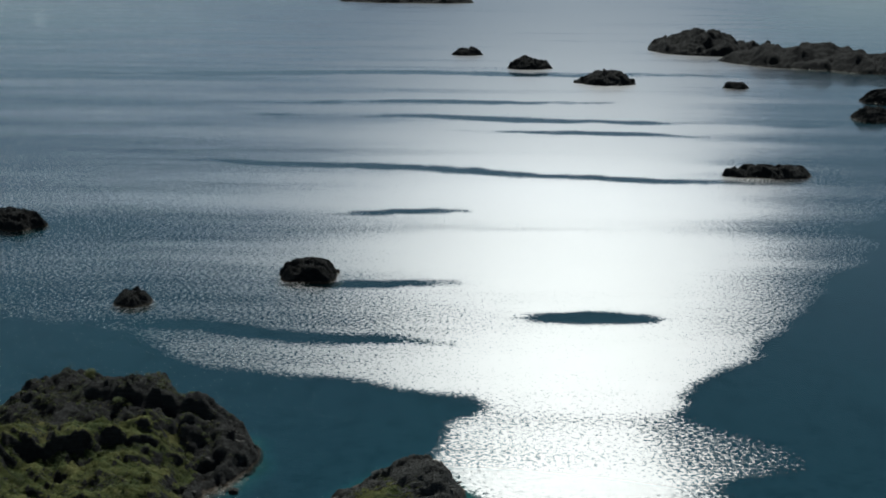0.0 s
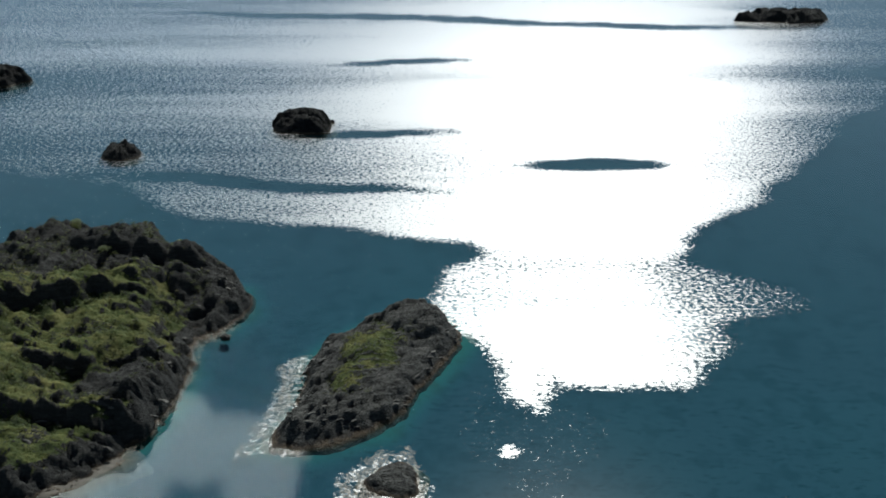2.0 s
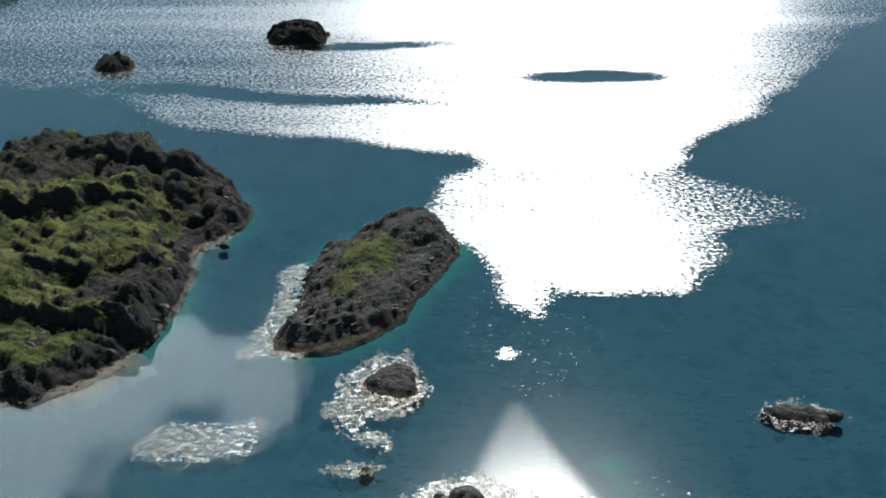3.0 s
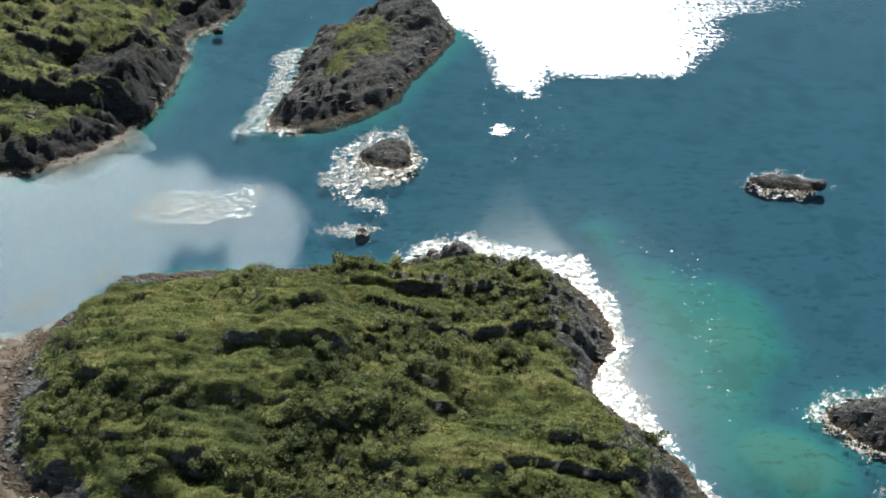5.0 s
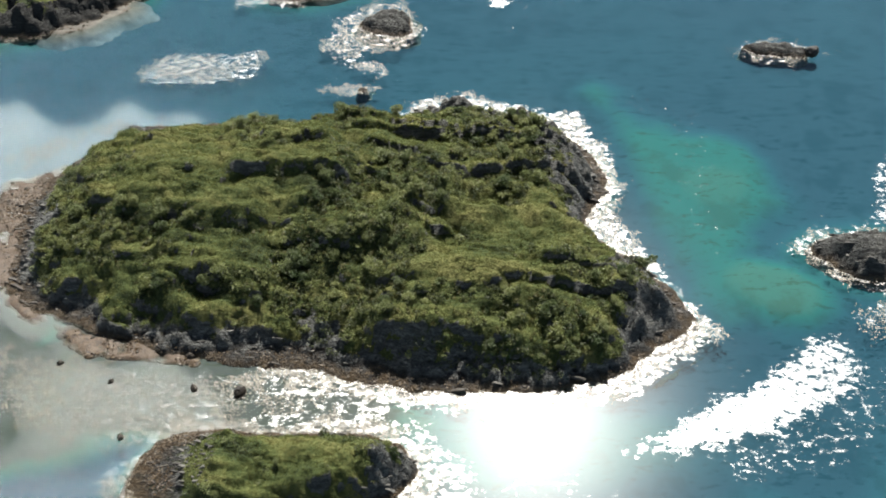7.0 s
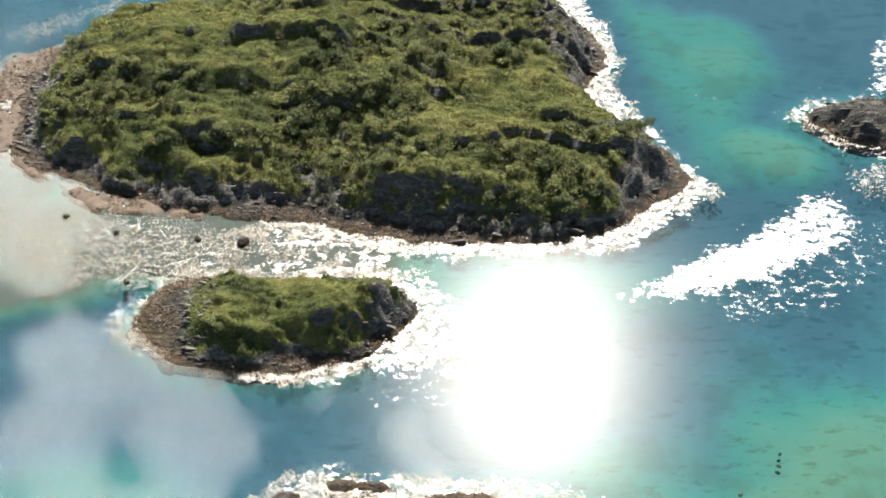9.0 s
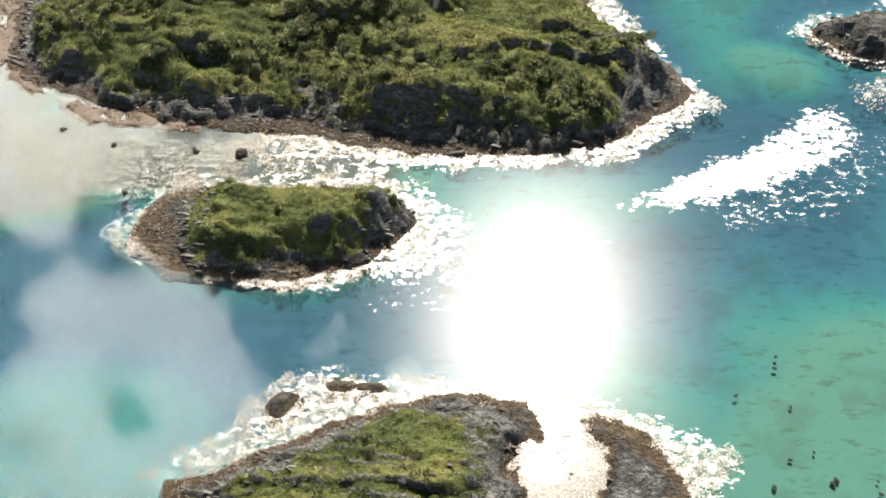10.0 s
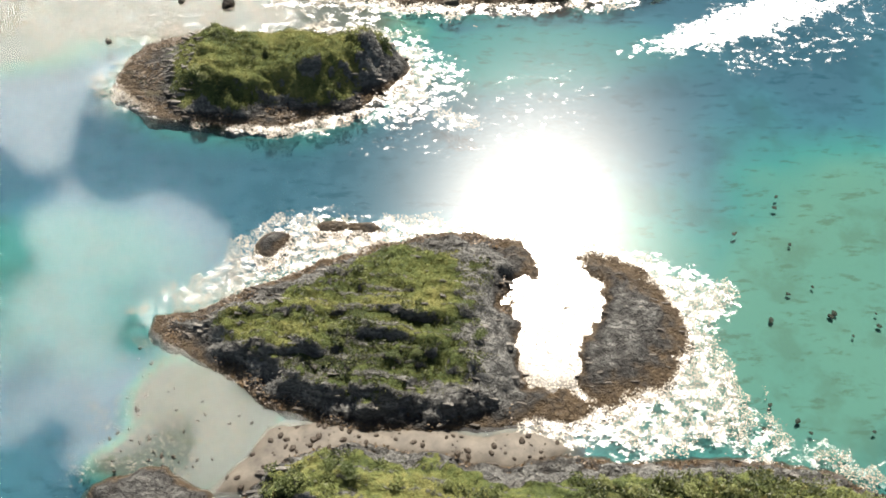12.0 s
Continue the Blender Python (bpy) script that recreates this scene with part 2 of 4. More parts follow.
def blocks(u, v, seed):
    """Broken rock: every jittered cell has its own level and tilt. Returns height (-1 to 1) and the distance to the nearest joint."""
    rng = np.random.RandomState(seed)
    table = rng.rand(128, 128, 5)
    iu, iv = np.floor(u).astype(int), np.floor(v).astype(int)
    d1, d2, h = np.full(u.shape, 9.0), np.full(u.shape, 9.0), np.zeros(u.shape)
    for a in (-1, 0, 1):
        for c in (-1, 0, 1):
            t = table[(iu + a) & 127, (iv + c) & 127]
            du, dv = u - (iu + a + t[..., 0]), v - (iv + c + t[..., 1])
            d = np.hypot(du, dv)
            level = (t[..., 2] - 0.5) * 1.4 + (t[..., 3] - 0.5) * 1.3 * du + (t[..., 4] - 0.75) * 1.6 * dv
            near = d < d1
            d2 = np.where(near, d1, np.minimum(d2, d))
            h = np.where(near, level, h)
            d1 = np.where(near, d, d1)
    return h, d2 - d1


def inside(x, y, outline):
    """Signed distance to a closed outline, positive inside."""
    best = np.full(x.shape, 1e9)
    hit = np.zeros(x.shape, bool)
    for (x0, y0), (x1, y1) in zip(outline, outline[1:] + outline[:1]):
        dx, dy = x1 - x0, y1 - y0
        s = np.clip(((x - x0) * dx + (y - y0) * dy) / (dx * dx + dy * dy + 1e-9), 0, 1)
        best = np.minimum(best, (x - x0 - s * dx) ** 2 + (y - y0 - s * dy) ** 2)
        cross = ((y0 > y) != (y1 > y)) & (x < dx * (y - y0) / (dy if abs(dy) > 1e-9 else 1e-9) + x0)
        hit ^= cross
    return np.where(hit, 1, -1) * np.sqrt(best)


def rounded(outline, rounds=1):
    pts = [tuple(p) for p in outline]
    for _ in range(rounds):
        pts = [q for (x0, y0), (x1, y1) in zip(pts, pts[1:] + pts[:1])
               for q in ((0.75 * x0 + 0.25 * x1, 0.75 * y0 + 0.25 * y1), (0.25 * x0 + 0.75 * x1, 0.25 * y0 + 0.75 * y1))]
    return pts


def oval(x, y, rx, ry, turn=0.0, steps=12, uneven=0.0, seed=0):
    rng = random.Random(seed)
    pts = []
    for k in range(steps):
        a = 2 * math.pi * k / steps
        r = 1 + uneven * rng.uniform(-1, 1)
        px, py = rx * r * math.cos(a), ry * r * math.sin(a)
        c, s = math.cos(radians(turn)), math.sin(radians(turn))
        pts.append((x + px * c - py * s, y + px * s + py * c))
    return pts


def step(a, b, v):
    t = np.clip((v - a) / (b - a), 0, 1)
    return t * t * (3 - 2 * t)


def sheet(name, xs, ys, z, mat, keep=None, attrs=None):
    """A height sheet over the grid xs, ys; keep: which cells stay."""
    nx, ny = len(xs), len(ys)
    gx, gy = np.meshgrid(xs, ys, indexing="ij")
    co = np.stack([gx, gy, z], -1).reshape(-1, 3)
    idx = np.arange(nx * ny).reshape(nx, ny)
    quads = np.stack([idx[:-1, :-1], idx[1:, :-1], idx[1:, 1:], idx[:-1, 1:]], -1)
    if keep is not None:
        quads = quads[keep[:-1, :-1] | keep[1:, :-1] | keep[1:, 1:] | keep[:-1, 1:]]
    quads = quads.reshape(-1, 4)
    used = np.unique(quads)
    remap = np.zeros(nx * ny, int)
    remap[used] = np.arange(len(used))
    me = bpy.data.meshes.new(name)
    me.vertices.add(len(used))
    me.vertices.foreach_set("co", co[used].astype(np.float32).ravel())
    me.loops.add(quads.size)
    me.loops.foreach_set("vertex_index", remap[quads].astype(np.int32).ravel())
    me.polygons.add(len(quads))
    me.polygons.foreach_set("loop_start", np.arange(0, quads.size, 4, dtype=np.int32))
    me.update(calc_edges=True)
    me.polygons.foreach_set("use_smooth", np.ones(len(quads), bool))
    for key, values in (attrs or {}).items():
        layer = me.attributes.new(key, "FLOAT", "POINT")
        layer.data.foreach_set("value", np.asarray(values).reshape(-1)[used].astype(np.float32))
    me.materials.append(mat)
    return new(name, me)


# ---- plan of the islets (metres) ----
MAIN = [(-53.3, 69.9), (-51.4, 62.8), (-45.3, 57.2), (-34.9, 53.7), (-25.6, 50.3), (-10.7, 48.8), (3.4, 45.3), (22.2, 47.0), (27.3, 51.9),
        (34.0, 55.8), (31.7, 61.8), (25.5, 70.3), (20.7, 73.6), (25.5, 79.4), (26.5, 84.3), (25.1, 89.5), (18.3, 96.1), (4.7, 100.0),
        (-12.1, 96.5), (-29.4, 96.4), (-41.9, 95.3), (-48.2, 87.8), (-55.7, 79.0)]
NORTHWEST = [(-120, 112), (-70.9, 120.3), (-61.8, 122.6), (-52.0, 134.3), (-47.5, 147.5), (-48.2, 158.1), (-50.8, 169.7), (-45.1, 173.4),
             (-41.2, 182.5), (-44.3, 193), (-54, 197), (-62, 206), (-68, 213), (-82, 216), (-96, 212), (-108, 200), (-140, 185), (-150, 140)]
MIDDLE = [(-29.9, 135.1), (-25.5, 147.4), (-25.3, 163.6), (-19.1, 172.0), (-11.8, 179.6), (-6, 182.0), (0.5, 178.2), (6.5, 170.6), (1.2, 158.9),
          (-4.1, 149.3), (-7.9, 139.6), (-21.7, 133.8)]
SMALL = [(-29.0, 34.1), (-27.4, 39.0), (-23.3, 41.2), (-9.7, 40.3), (-1.8, 40.5), (1.6, 35.9), (-0.9, 33.1), (-3.6, 30.4), (-8.5, 27.8),
         (-17.5, 27.9), (-22.7, 28.8), (-27.7, 32.1)]
FLAT = [(-20.8, 6.5), (-14.4, 1.8), (-6.8, -2.6), (1.1, -4.0), (11.9, -3.0), (19.8, -1.6), (24.7, 1.9), (24.4, 8.8), (19.6, 12.9), (10.4, 15.3),
        (0.4, 14.7), (-7.2, 11.1), (-14.9, 7.6)]
SOUTH = [(-9.5, -8.0), (-7.3, -5.8), (-3.1, -4.7), (2.0, -4.7), (8.3, -6.7), (13.8, -5.8), (27.7, -5.8), (34.0, -7.4), (42, -11), (44, -24),
         (20, -30), (-6, -26), (-12, -14)]
POOL = [(12.6, 13.6), (15.4, 13.8), (15.8, 10.6), (17.5, 9.2), (17.7, 6.4), (16.4, 3.4), (15.9, 1.0), (12.3, 0.6), (10.5, 4.2), (10.2, 8.0), (12.4, 10.2)]
EAST = [(49.7, 69.4), (52.6, 71.6), (61.4, 72.5), (72, 70), (70, 62), (58.4, 63.4), (53.9, 64.3)]


# shoals where kelp lies at the surface, with fronds per square metre
KELP = [([(-6, 98), (0, 103), (6.4, 104.5), (15, 100.6), (24.5, 99.6), (27, 91), (28.6, 82), (26.6, 77), (32.4, 63.2), (37, 54.5), (31, 50), (23.4, 45.2), (4.6, 43.2),
          (-10, 45.5), (-21, 47.5), (-10, 60), (10, 80)], 5.0),
        ([(-32.3, 34.5), (-27.8, 29.8), (-16.3, 26.6), (-9.2, 26.0), (-3.4, 28.1), (2.1, 28.5), (7.6, 28.3), (3.5, 32.9), (4.5, 35.3), (2.5, 40.4), (-4.2, 43.5), (-24, 43)], 5.0),
        ([(-22.5, 6.5), (-15.6, 12.2), (-10.9, 17.7), (0.3, 17.4), (10.4, 17), (22.6, 13.5), (29.3, 10.0), (30.0, 8.3), (27.0, 5.0), (29.3, -0.1), (29.9, -3.4), (37.5, -6.2), (42, -9.4), (37.1, -8.4), (32.8, -7.2),
          (26, -6.2), (19.4, -6.0), (13.0, -5.6), (0, 4)], 5.0),
        ([(-22.2, 6.5), (-20.0, 2.2), (-23, -3), (-24, -8), (-13.3, -8.1), (-10.2, -6.0), (-8.0, -2.6), (-12, 2)], 2.0),
        ([(-17.9, 117.8), (-16.0, 127.3), (-9.6, 133.2), (-4.1, 134.1), (0.1, 123.9), (-3.0, 117.0), (-9.4, 115.5), (-4.6, 111.2), (-5.4, 109.1), (-11.7, 110.5), (-16.2, 114.8)], 4.0),
        ([(-16.7, 105.2), (-12, 107.7), (-6.9, 105.6), (-8, 103.4), (-12, 102.9)], 4.0),
        ([(-46.9, 110.0), (-44.7, 114.2), (-38.7, 116.9), (-32.7, 115.1), (-26.7, 118.7), (-25.2, 115.2), (-26.9, 107.6), (-37.3, 105.9), (-43.8, 106.7)], 3.0),
        ([(-34, 131.5), (-31, 150), (-32, 162), (-25, 164), (-24, 148), (-21, 131.5)], 3.0),
        ([(47.5, 69.4), (52, 73.6), (62, 74), (60, 62), (53, 61.8)], 3.0),
        ([(-56, 54), (-48, 53.5), (-34, 50.5), (-21, 48), (-8, 47), (-8, 42), (-20, 42.5), (-30, 38.5), (-38, 39), (-50, 44)], 2.4),
        ([(-90, 113), (-78, 116.6), (-64, 120), (-52.5, 131), (-46.5, 147), (-46.8, 158), (-48, 167), (-43.5, 171.5), (-40, 182), (-44, 178), (-52, 168), (-50, 150), (-54, 135), (-66, 123), (-90, 117)], 2.8),
        ([(51.5, 57.7), (57, 61), (64, 60), (60, 54.5), (54, 54)], 2.5),
        ([(50.5, 118), (55, 121.5), (63, 120.5), (67.5, 117), (60, 112.5), (53, 114)], 2.2),
        ([(-57.9, 82.1), (-54.5, 86.0), (-48.8, 91.1), (-43.2, 95.1), (-43.5, 97.9), (-50.2, 95.8), (-56.3, 91.3), (-60.0, 87.8)], 2.6)]


def islet(label, outline, top, seed, cell=0.5, shore=3.0, turf=0.6, strike=-8.0, ledge=1.0, crest=(0, 0), wobble=1.2, skirt=3.0, category="islet", hills=0.34, low_east=None, low_west=None, rim=2.5, rib=0.22, block=(1.5, 0.5), bare_east=None, wet=None, shelf=0.0, scarps=(), mat=None, stony=(), lumps=0.7, tussock=0.0, knobs=()):
    """A rocky islet as one height sheet that runs down below the water. top: its height; turf: how much grass."""
    ring = rounded(outline)
    px, py = [p[0] for p in ring], [p[1] for p in ring]
    xs = np.arange(min(px) - skirt, max(px) + skirt + cell, cell)
    ys = np.arange(min(py) - skirt, max(py) + skirt + cell, cell)
    x, y = np.meshgrid(xs, ys, indexing="ij")
    d = inside(x, y, ring) + wobble * fractal(x, y, 7.0, seed, 5, 0.6) + 0.45 * wobble * fractal(x, y, 2.4, seed + 3, 3)
    widest = max(d.max(), 1.0)
    tide, d = d, np.where(d > 0, np.maximum(d - shelf * np.clip(0.7 + 1.6 * fractal(x, y, 9, seed + 4, 4, 0.6), 0, 2), 0.0), d)
    c, s = math.cos(radians(strike)), math.sin(radians(strike))
    along, across = x * c + y * s, -x * s + y * c
    bank = step(0, shore, d) * min(1.6, top * 0.35)
    dome = top * 0.75 * np.clip(d / widest, 0, 1) ** 0.75
    knolls = fractal(x, y, 16.0, seed + 20, 4, 0.55) * top * hills * step(0.5, 7, d)
    # layered rock: long ledges that drop towards the south
    lay = fractal(along * 0.2, across, 12.0, seed + 40, 4, 0.55) * 2.4 + across / 8.0
    saw = (lay - np.floor(lay))
    scarp = np.where(saw < 0.13, saw / 0.13, (1 - saw) / 0.87)
    vigour = 0.25 + 1.25 * step(-0.25, 0.35, fractal(along * 0.5, across, 16, seed + 60, 3))
    ledges = ledge * (scarp - 0.5) * vigour * step(0.2, 4, d)
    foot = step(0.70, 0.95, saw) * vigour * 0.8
    for x0, y0, x1, y1, drop in scarps:
        size = math.hypot(x1 - x0, y1 - y0)
        ex, ey = (x1 - x0) / size, (y1 - y0) / size
        u = ((x - x0) * ex + (y - y0) * ey) / size
        v = -(x - x0) * ey + (y - y0) * ex + 1.8 * fractal(x, y, 6, seed + 62, 4)
        reach = step(-0.18, 0.08, u) * (1 - step(0.92, 1.18, u))
        ledges = ledges + drop * step(-1.0 if drop >= 2 else -1.9, 0.6, v) * (1 - step(2, 11, v)) * reach
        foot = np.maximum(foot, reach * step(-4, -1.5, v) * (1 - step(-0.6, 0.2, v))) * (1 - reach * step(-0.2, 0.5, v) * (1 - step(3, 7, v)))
    fine = across / 1.15 + 1.1 * fractal(along * 0.3, across, 4.0, seed + 70, 4, 0.6)
    tooth = np.abs(fine - np.floor(fine) - 0.5) * 2
    ribs = rib * (tooth - 0.5) * step(-0.5, 1.5, d) * (0.35 + 0.9 * np.clip(fractal(x, y, 6, seed + 75, 3) + 0.35, 0, 1))
    mounds = (lumps * fractal(x, y, 3.4, seed + 85, 4, 0.55) + 0.5 * lumps * np.abs(fractal(along * 0.6, across, 2.0, seed + 86, 2))) * step(0.3, 2.5, d)
    # small turf steps, steep on their south sides
    tier = across / 2.7 + 1.7 * fractal(along * 0.5, across, 5.0, seed + 71, 4, 0.6)
    tier = tier - np.floor(tier)
    mounds = mounds + tussock * (np.where(tier < 0.2, tier / 0.2, (1 - tier) / 0.8) - 0.5) * step(0.5, 3, d) * (0.35 + 0.9 * step(-0.3, 0.3, fractal(along * 0.6, across, 8, seed + 73, 3)))
    bald = np.zeros(x.shape)
    for kx, ky, kr, kh in knobs:
        q = np.hypot(x - kx, y - ky) / kr + 0.25 * fractal(x, y, kr, seed + 77, 3)
        mounds = mounds + kh * np.sqrt(np.clip(1 - q * q, 0, 1))
        bald = np.maximum(bald, 1 - step(0.75, 1.15, q))
    rubble = min(0.30, top * 0.25) * fractal(x, y, 1.7, seed + 80, 4, 0.62) * step(-2, 1.5, d)
    crags = min(0.5, top * 0.3) * np.abs(fractal(along * 0.5, across, 2.4, seed + 90, 3)) * step(-1, 1, d) * (1 - step(3, 7, d))
    z = np.where(tide > 0, bank + dome + knolls + ledges + 0.10 * np.minimum(tide, 2), np.maximum(tide * (1.5 if top > 0.8 else 4.0), -1.7)) + 0.16 * step(0, 0.8, tide) + rubble + crags + ribs + mounds
    h1, j1 = blocks(along / (block[0] * 1.9), across / block[0], seed + 31)
    h2, j2 = blocks(along / (block[0] * 0.85), across / (block[0] * 0.45), seed + 32)
    broken = block[1] * (h1 - 0.35 * (j1 < 0.10)) + 0.42 * block[1] * (h2 - 0.3 * (j2 < 0.12))
    z = z + broken * step(-0.8, 0.8, d) * (0.35 + 0.65 * step(0.0, 0.8, d)) * (1 - 0.5 * step(rim, rim * 2.2, d))
    if low_east is not None:
        z = np.where(z > 0, z * (1 - 0.72 * step(low_east, low_east + 9, x + 4 * fractal(x, y, 6, seed + 9, 4, 0.6))), z)
    if low_west is not None:
        z = np.where(z > 0, z * (0.12 + 0.88 * step(low_west[0], low_west[1], x + 1.5 * fractal(x, y, 5, seed + 6, 3))), z)
    if wet:
        hole = step(-1.5, 1.5, inside(x, y, wet) + 0.5 + 2.0 * fractal(x, y, 3.5, seed + 5, 4, 0.6))
        z = z * (1 - hole) + hole * np.minimum(z, -0.30 + 0.38 * fractal(x, y, 3.6, seed + 7, 4, 0.55) + 0.25 * broken)
    gx, gy = np.gradient(z, cell)
    slope = np.hypot(gx, gy)
    zz, dd = z + 0.8 * fractal(x, y, 4, seed + 95, 4, 0.6), d + 2.2 * fractal(x, y, 5, seed + 97, 4, 0.6)
    grassy = step(0.9, 1.9, zz) * step(rim * 0.6, rim * 1.3, dd) * (1 - step(1.05, 2.4, slope)) * 0.75 * 1.0 + 0.40 * fractal(x, y, 6, seed + 100, 5, 0.6) + (turf - 0.6) - 0.9 * rib * np.maximum(tooth - 0.55, 0) / 0.22 * 0.55
    grassy = grassy - 0.4 * bald
    for patch in stony:
        grassy = grassy - 0.6 * step(-1.5, 1.5, inside(x, y, patch) + 3.0 * fractal(x, y, 5, seed + 12, 4, 0.6))
    if bare_east is not None:
        grassy = grassy - 0.4 * step(bare_east, bare_east + 3, x + 2.5 * fractal(x, y, 4, seed + 8, 3))
    grassy = np.where(dd < rim * 0.6, np.minimum(grassy, 0.1), grassy)
    # painted light for the turf: ledges up, scarp feet down, plus random patches
    sunlit = np.clip(0.5 + 0.5 * step(0.05, 0.25, saw) * (1 - step(0.35, 0.7, saw)) - 0.7 * foot + 0.5 * fractal(x, y, 9, seed + 63, 3), 0, 1)
    ob = sheet("islet", xs, ys, z, mat or LAND, keep=tide > -skirt * 0.75, attrs={"turf": np.clip(grassy, 0, 1), "sunlit": sunlit})
    tagged(ob, label, category)
    return dict(ob=ob, xs=xs, ys=ys, z=z, d=d, turf=grassy, slope=slope, foot=foot, strike=strike, cell=cell)


# the large islet's rock scarps: x, y, x, y, drop
SCARPS = [(-19.9, 79.3, -11.4, 79.5, 2.0), (-22.3, 72.5, -8.2, 73.1, 2.0), (-8.4, 75.6, 3.9, 72.2, 1.5), (-36.2, 69.0, -18.9, 67.2, 1.8), (-1.9, 56.2, 17.3, 55.4, 0.7), (-14.5, 64.8, 0.5, 63.4, 1.6), (-31.6, 59.6, -16.3, 58.4, 1.3)]
# its bare headlands
STONY = [[(1.5, 100.5), (8, 100.5), (18, 97.5), (25, 91), (22.5, 86), (14, 91.5), (4, 95.2)], [(15.4, 94.0), (21.4, 95.4), (25.4, 87.5), (25.1, 79.1), (19.3, 74.6), (15.9, 79.1)], [(24.4, 62.6), (27.7, 66.4), (31.6, 56.4), (28.9, 52.2), (23.0, 52.2)], [(-51.4, 77.7), (-45.6, 71.2), (-46.6, 63.3), (-48.8, 59.6), (-54.8, 74.4)]]
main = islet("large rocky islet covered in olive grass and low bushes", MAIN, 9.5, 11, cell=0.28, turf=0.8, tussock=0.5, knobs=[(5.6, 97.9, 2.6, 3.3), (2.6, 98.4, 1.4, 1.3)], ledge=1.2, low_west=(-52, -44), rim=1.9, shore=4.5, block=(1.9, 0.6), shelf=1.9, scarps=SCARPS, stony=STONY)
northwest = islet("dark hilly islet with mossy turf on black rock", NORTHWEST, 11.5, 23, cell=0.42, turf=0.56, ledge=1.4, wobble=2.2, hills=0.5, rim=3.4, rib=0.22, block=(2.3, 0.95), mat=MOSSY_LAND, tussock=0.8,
                  lumps=1.3, knobs=[(-84, 199, 21, 3.2), (-65, 194, 13, 3.0), (-50, 186, 9, 3.0), (-58, 146, 8, 2.0)], scarps=[(-92, 169, -62, 176, 3.0), (-90, 137, -51, 136.5, 2.8), (-76, 150, -54, 155, 2.5), (-80, 190, -52, 188, 3.0)])
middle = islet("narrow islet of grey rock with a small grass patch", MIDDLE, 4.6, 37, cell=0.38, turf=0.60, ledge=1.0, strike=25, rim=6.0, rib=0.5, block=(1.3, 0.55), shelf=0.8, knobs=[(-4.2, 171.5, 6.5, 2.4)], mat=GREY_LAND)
small = islet("small oval islet with bright green turf and bare rock ends", SMALL, 4.2, 41, cell=0.2, turf=1.15, ledge=0.4, shore=3.2, wobble=0.6, low_west=(-25, -17.5), rim=0.9, rib=0.2, block=(1.1, 0.42), bare_east=-5.0, shelf=0.8, lumps=1.15, tussock=0.15, knobs=[(-8.3, 32.8, 1.3, 1.1), (-2.9, 34.6, 1.9, 0.6), (-15.2, 35.5, 1.6, 0.6), (-5.2, 31.2, 1.8, 0.5)])
flat = islet("low flat islet of layered rock with yellow-green turf", FLAT, 3.0, 53, cell=0.2, turf=0.58, ledge=0.5, strike=-9, wobble=0.8, low_east=5.0, tussock=0.4, bare_east=4.0,
             wet=POOL, low_west=(-20, -13), rim=1.6, rib=0.3, block=(0.95, 0.42), shelf=1.2, lumps=1.2)
south = islet("grassy shore of a larger islet beside a sandy beach", SOUTH, 3.2, 67, cell=0.25, turf=0.66, ledge=0.8, wobble=0.9, rim=1.3, block=(0.9, 0.6), tussock=0.6)
east = islet("low skerry of dark brown weed-covered rock", EAST, 2.0, 71, cell=0.35, turf=-0.2, ledge=0.8, wobble=0.7, block=(1.2, 0.5), mat=GREY_LAND)

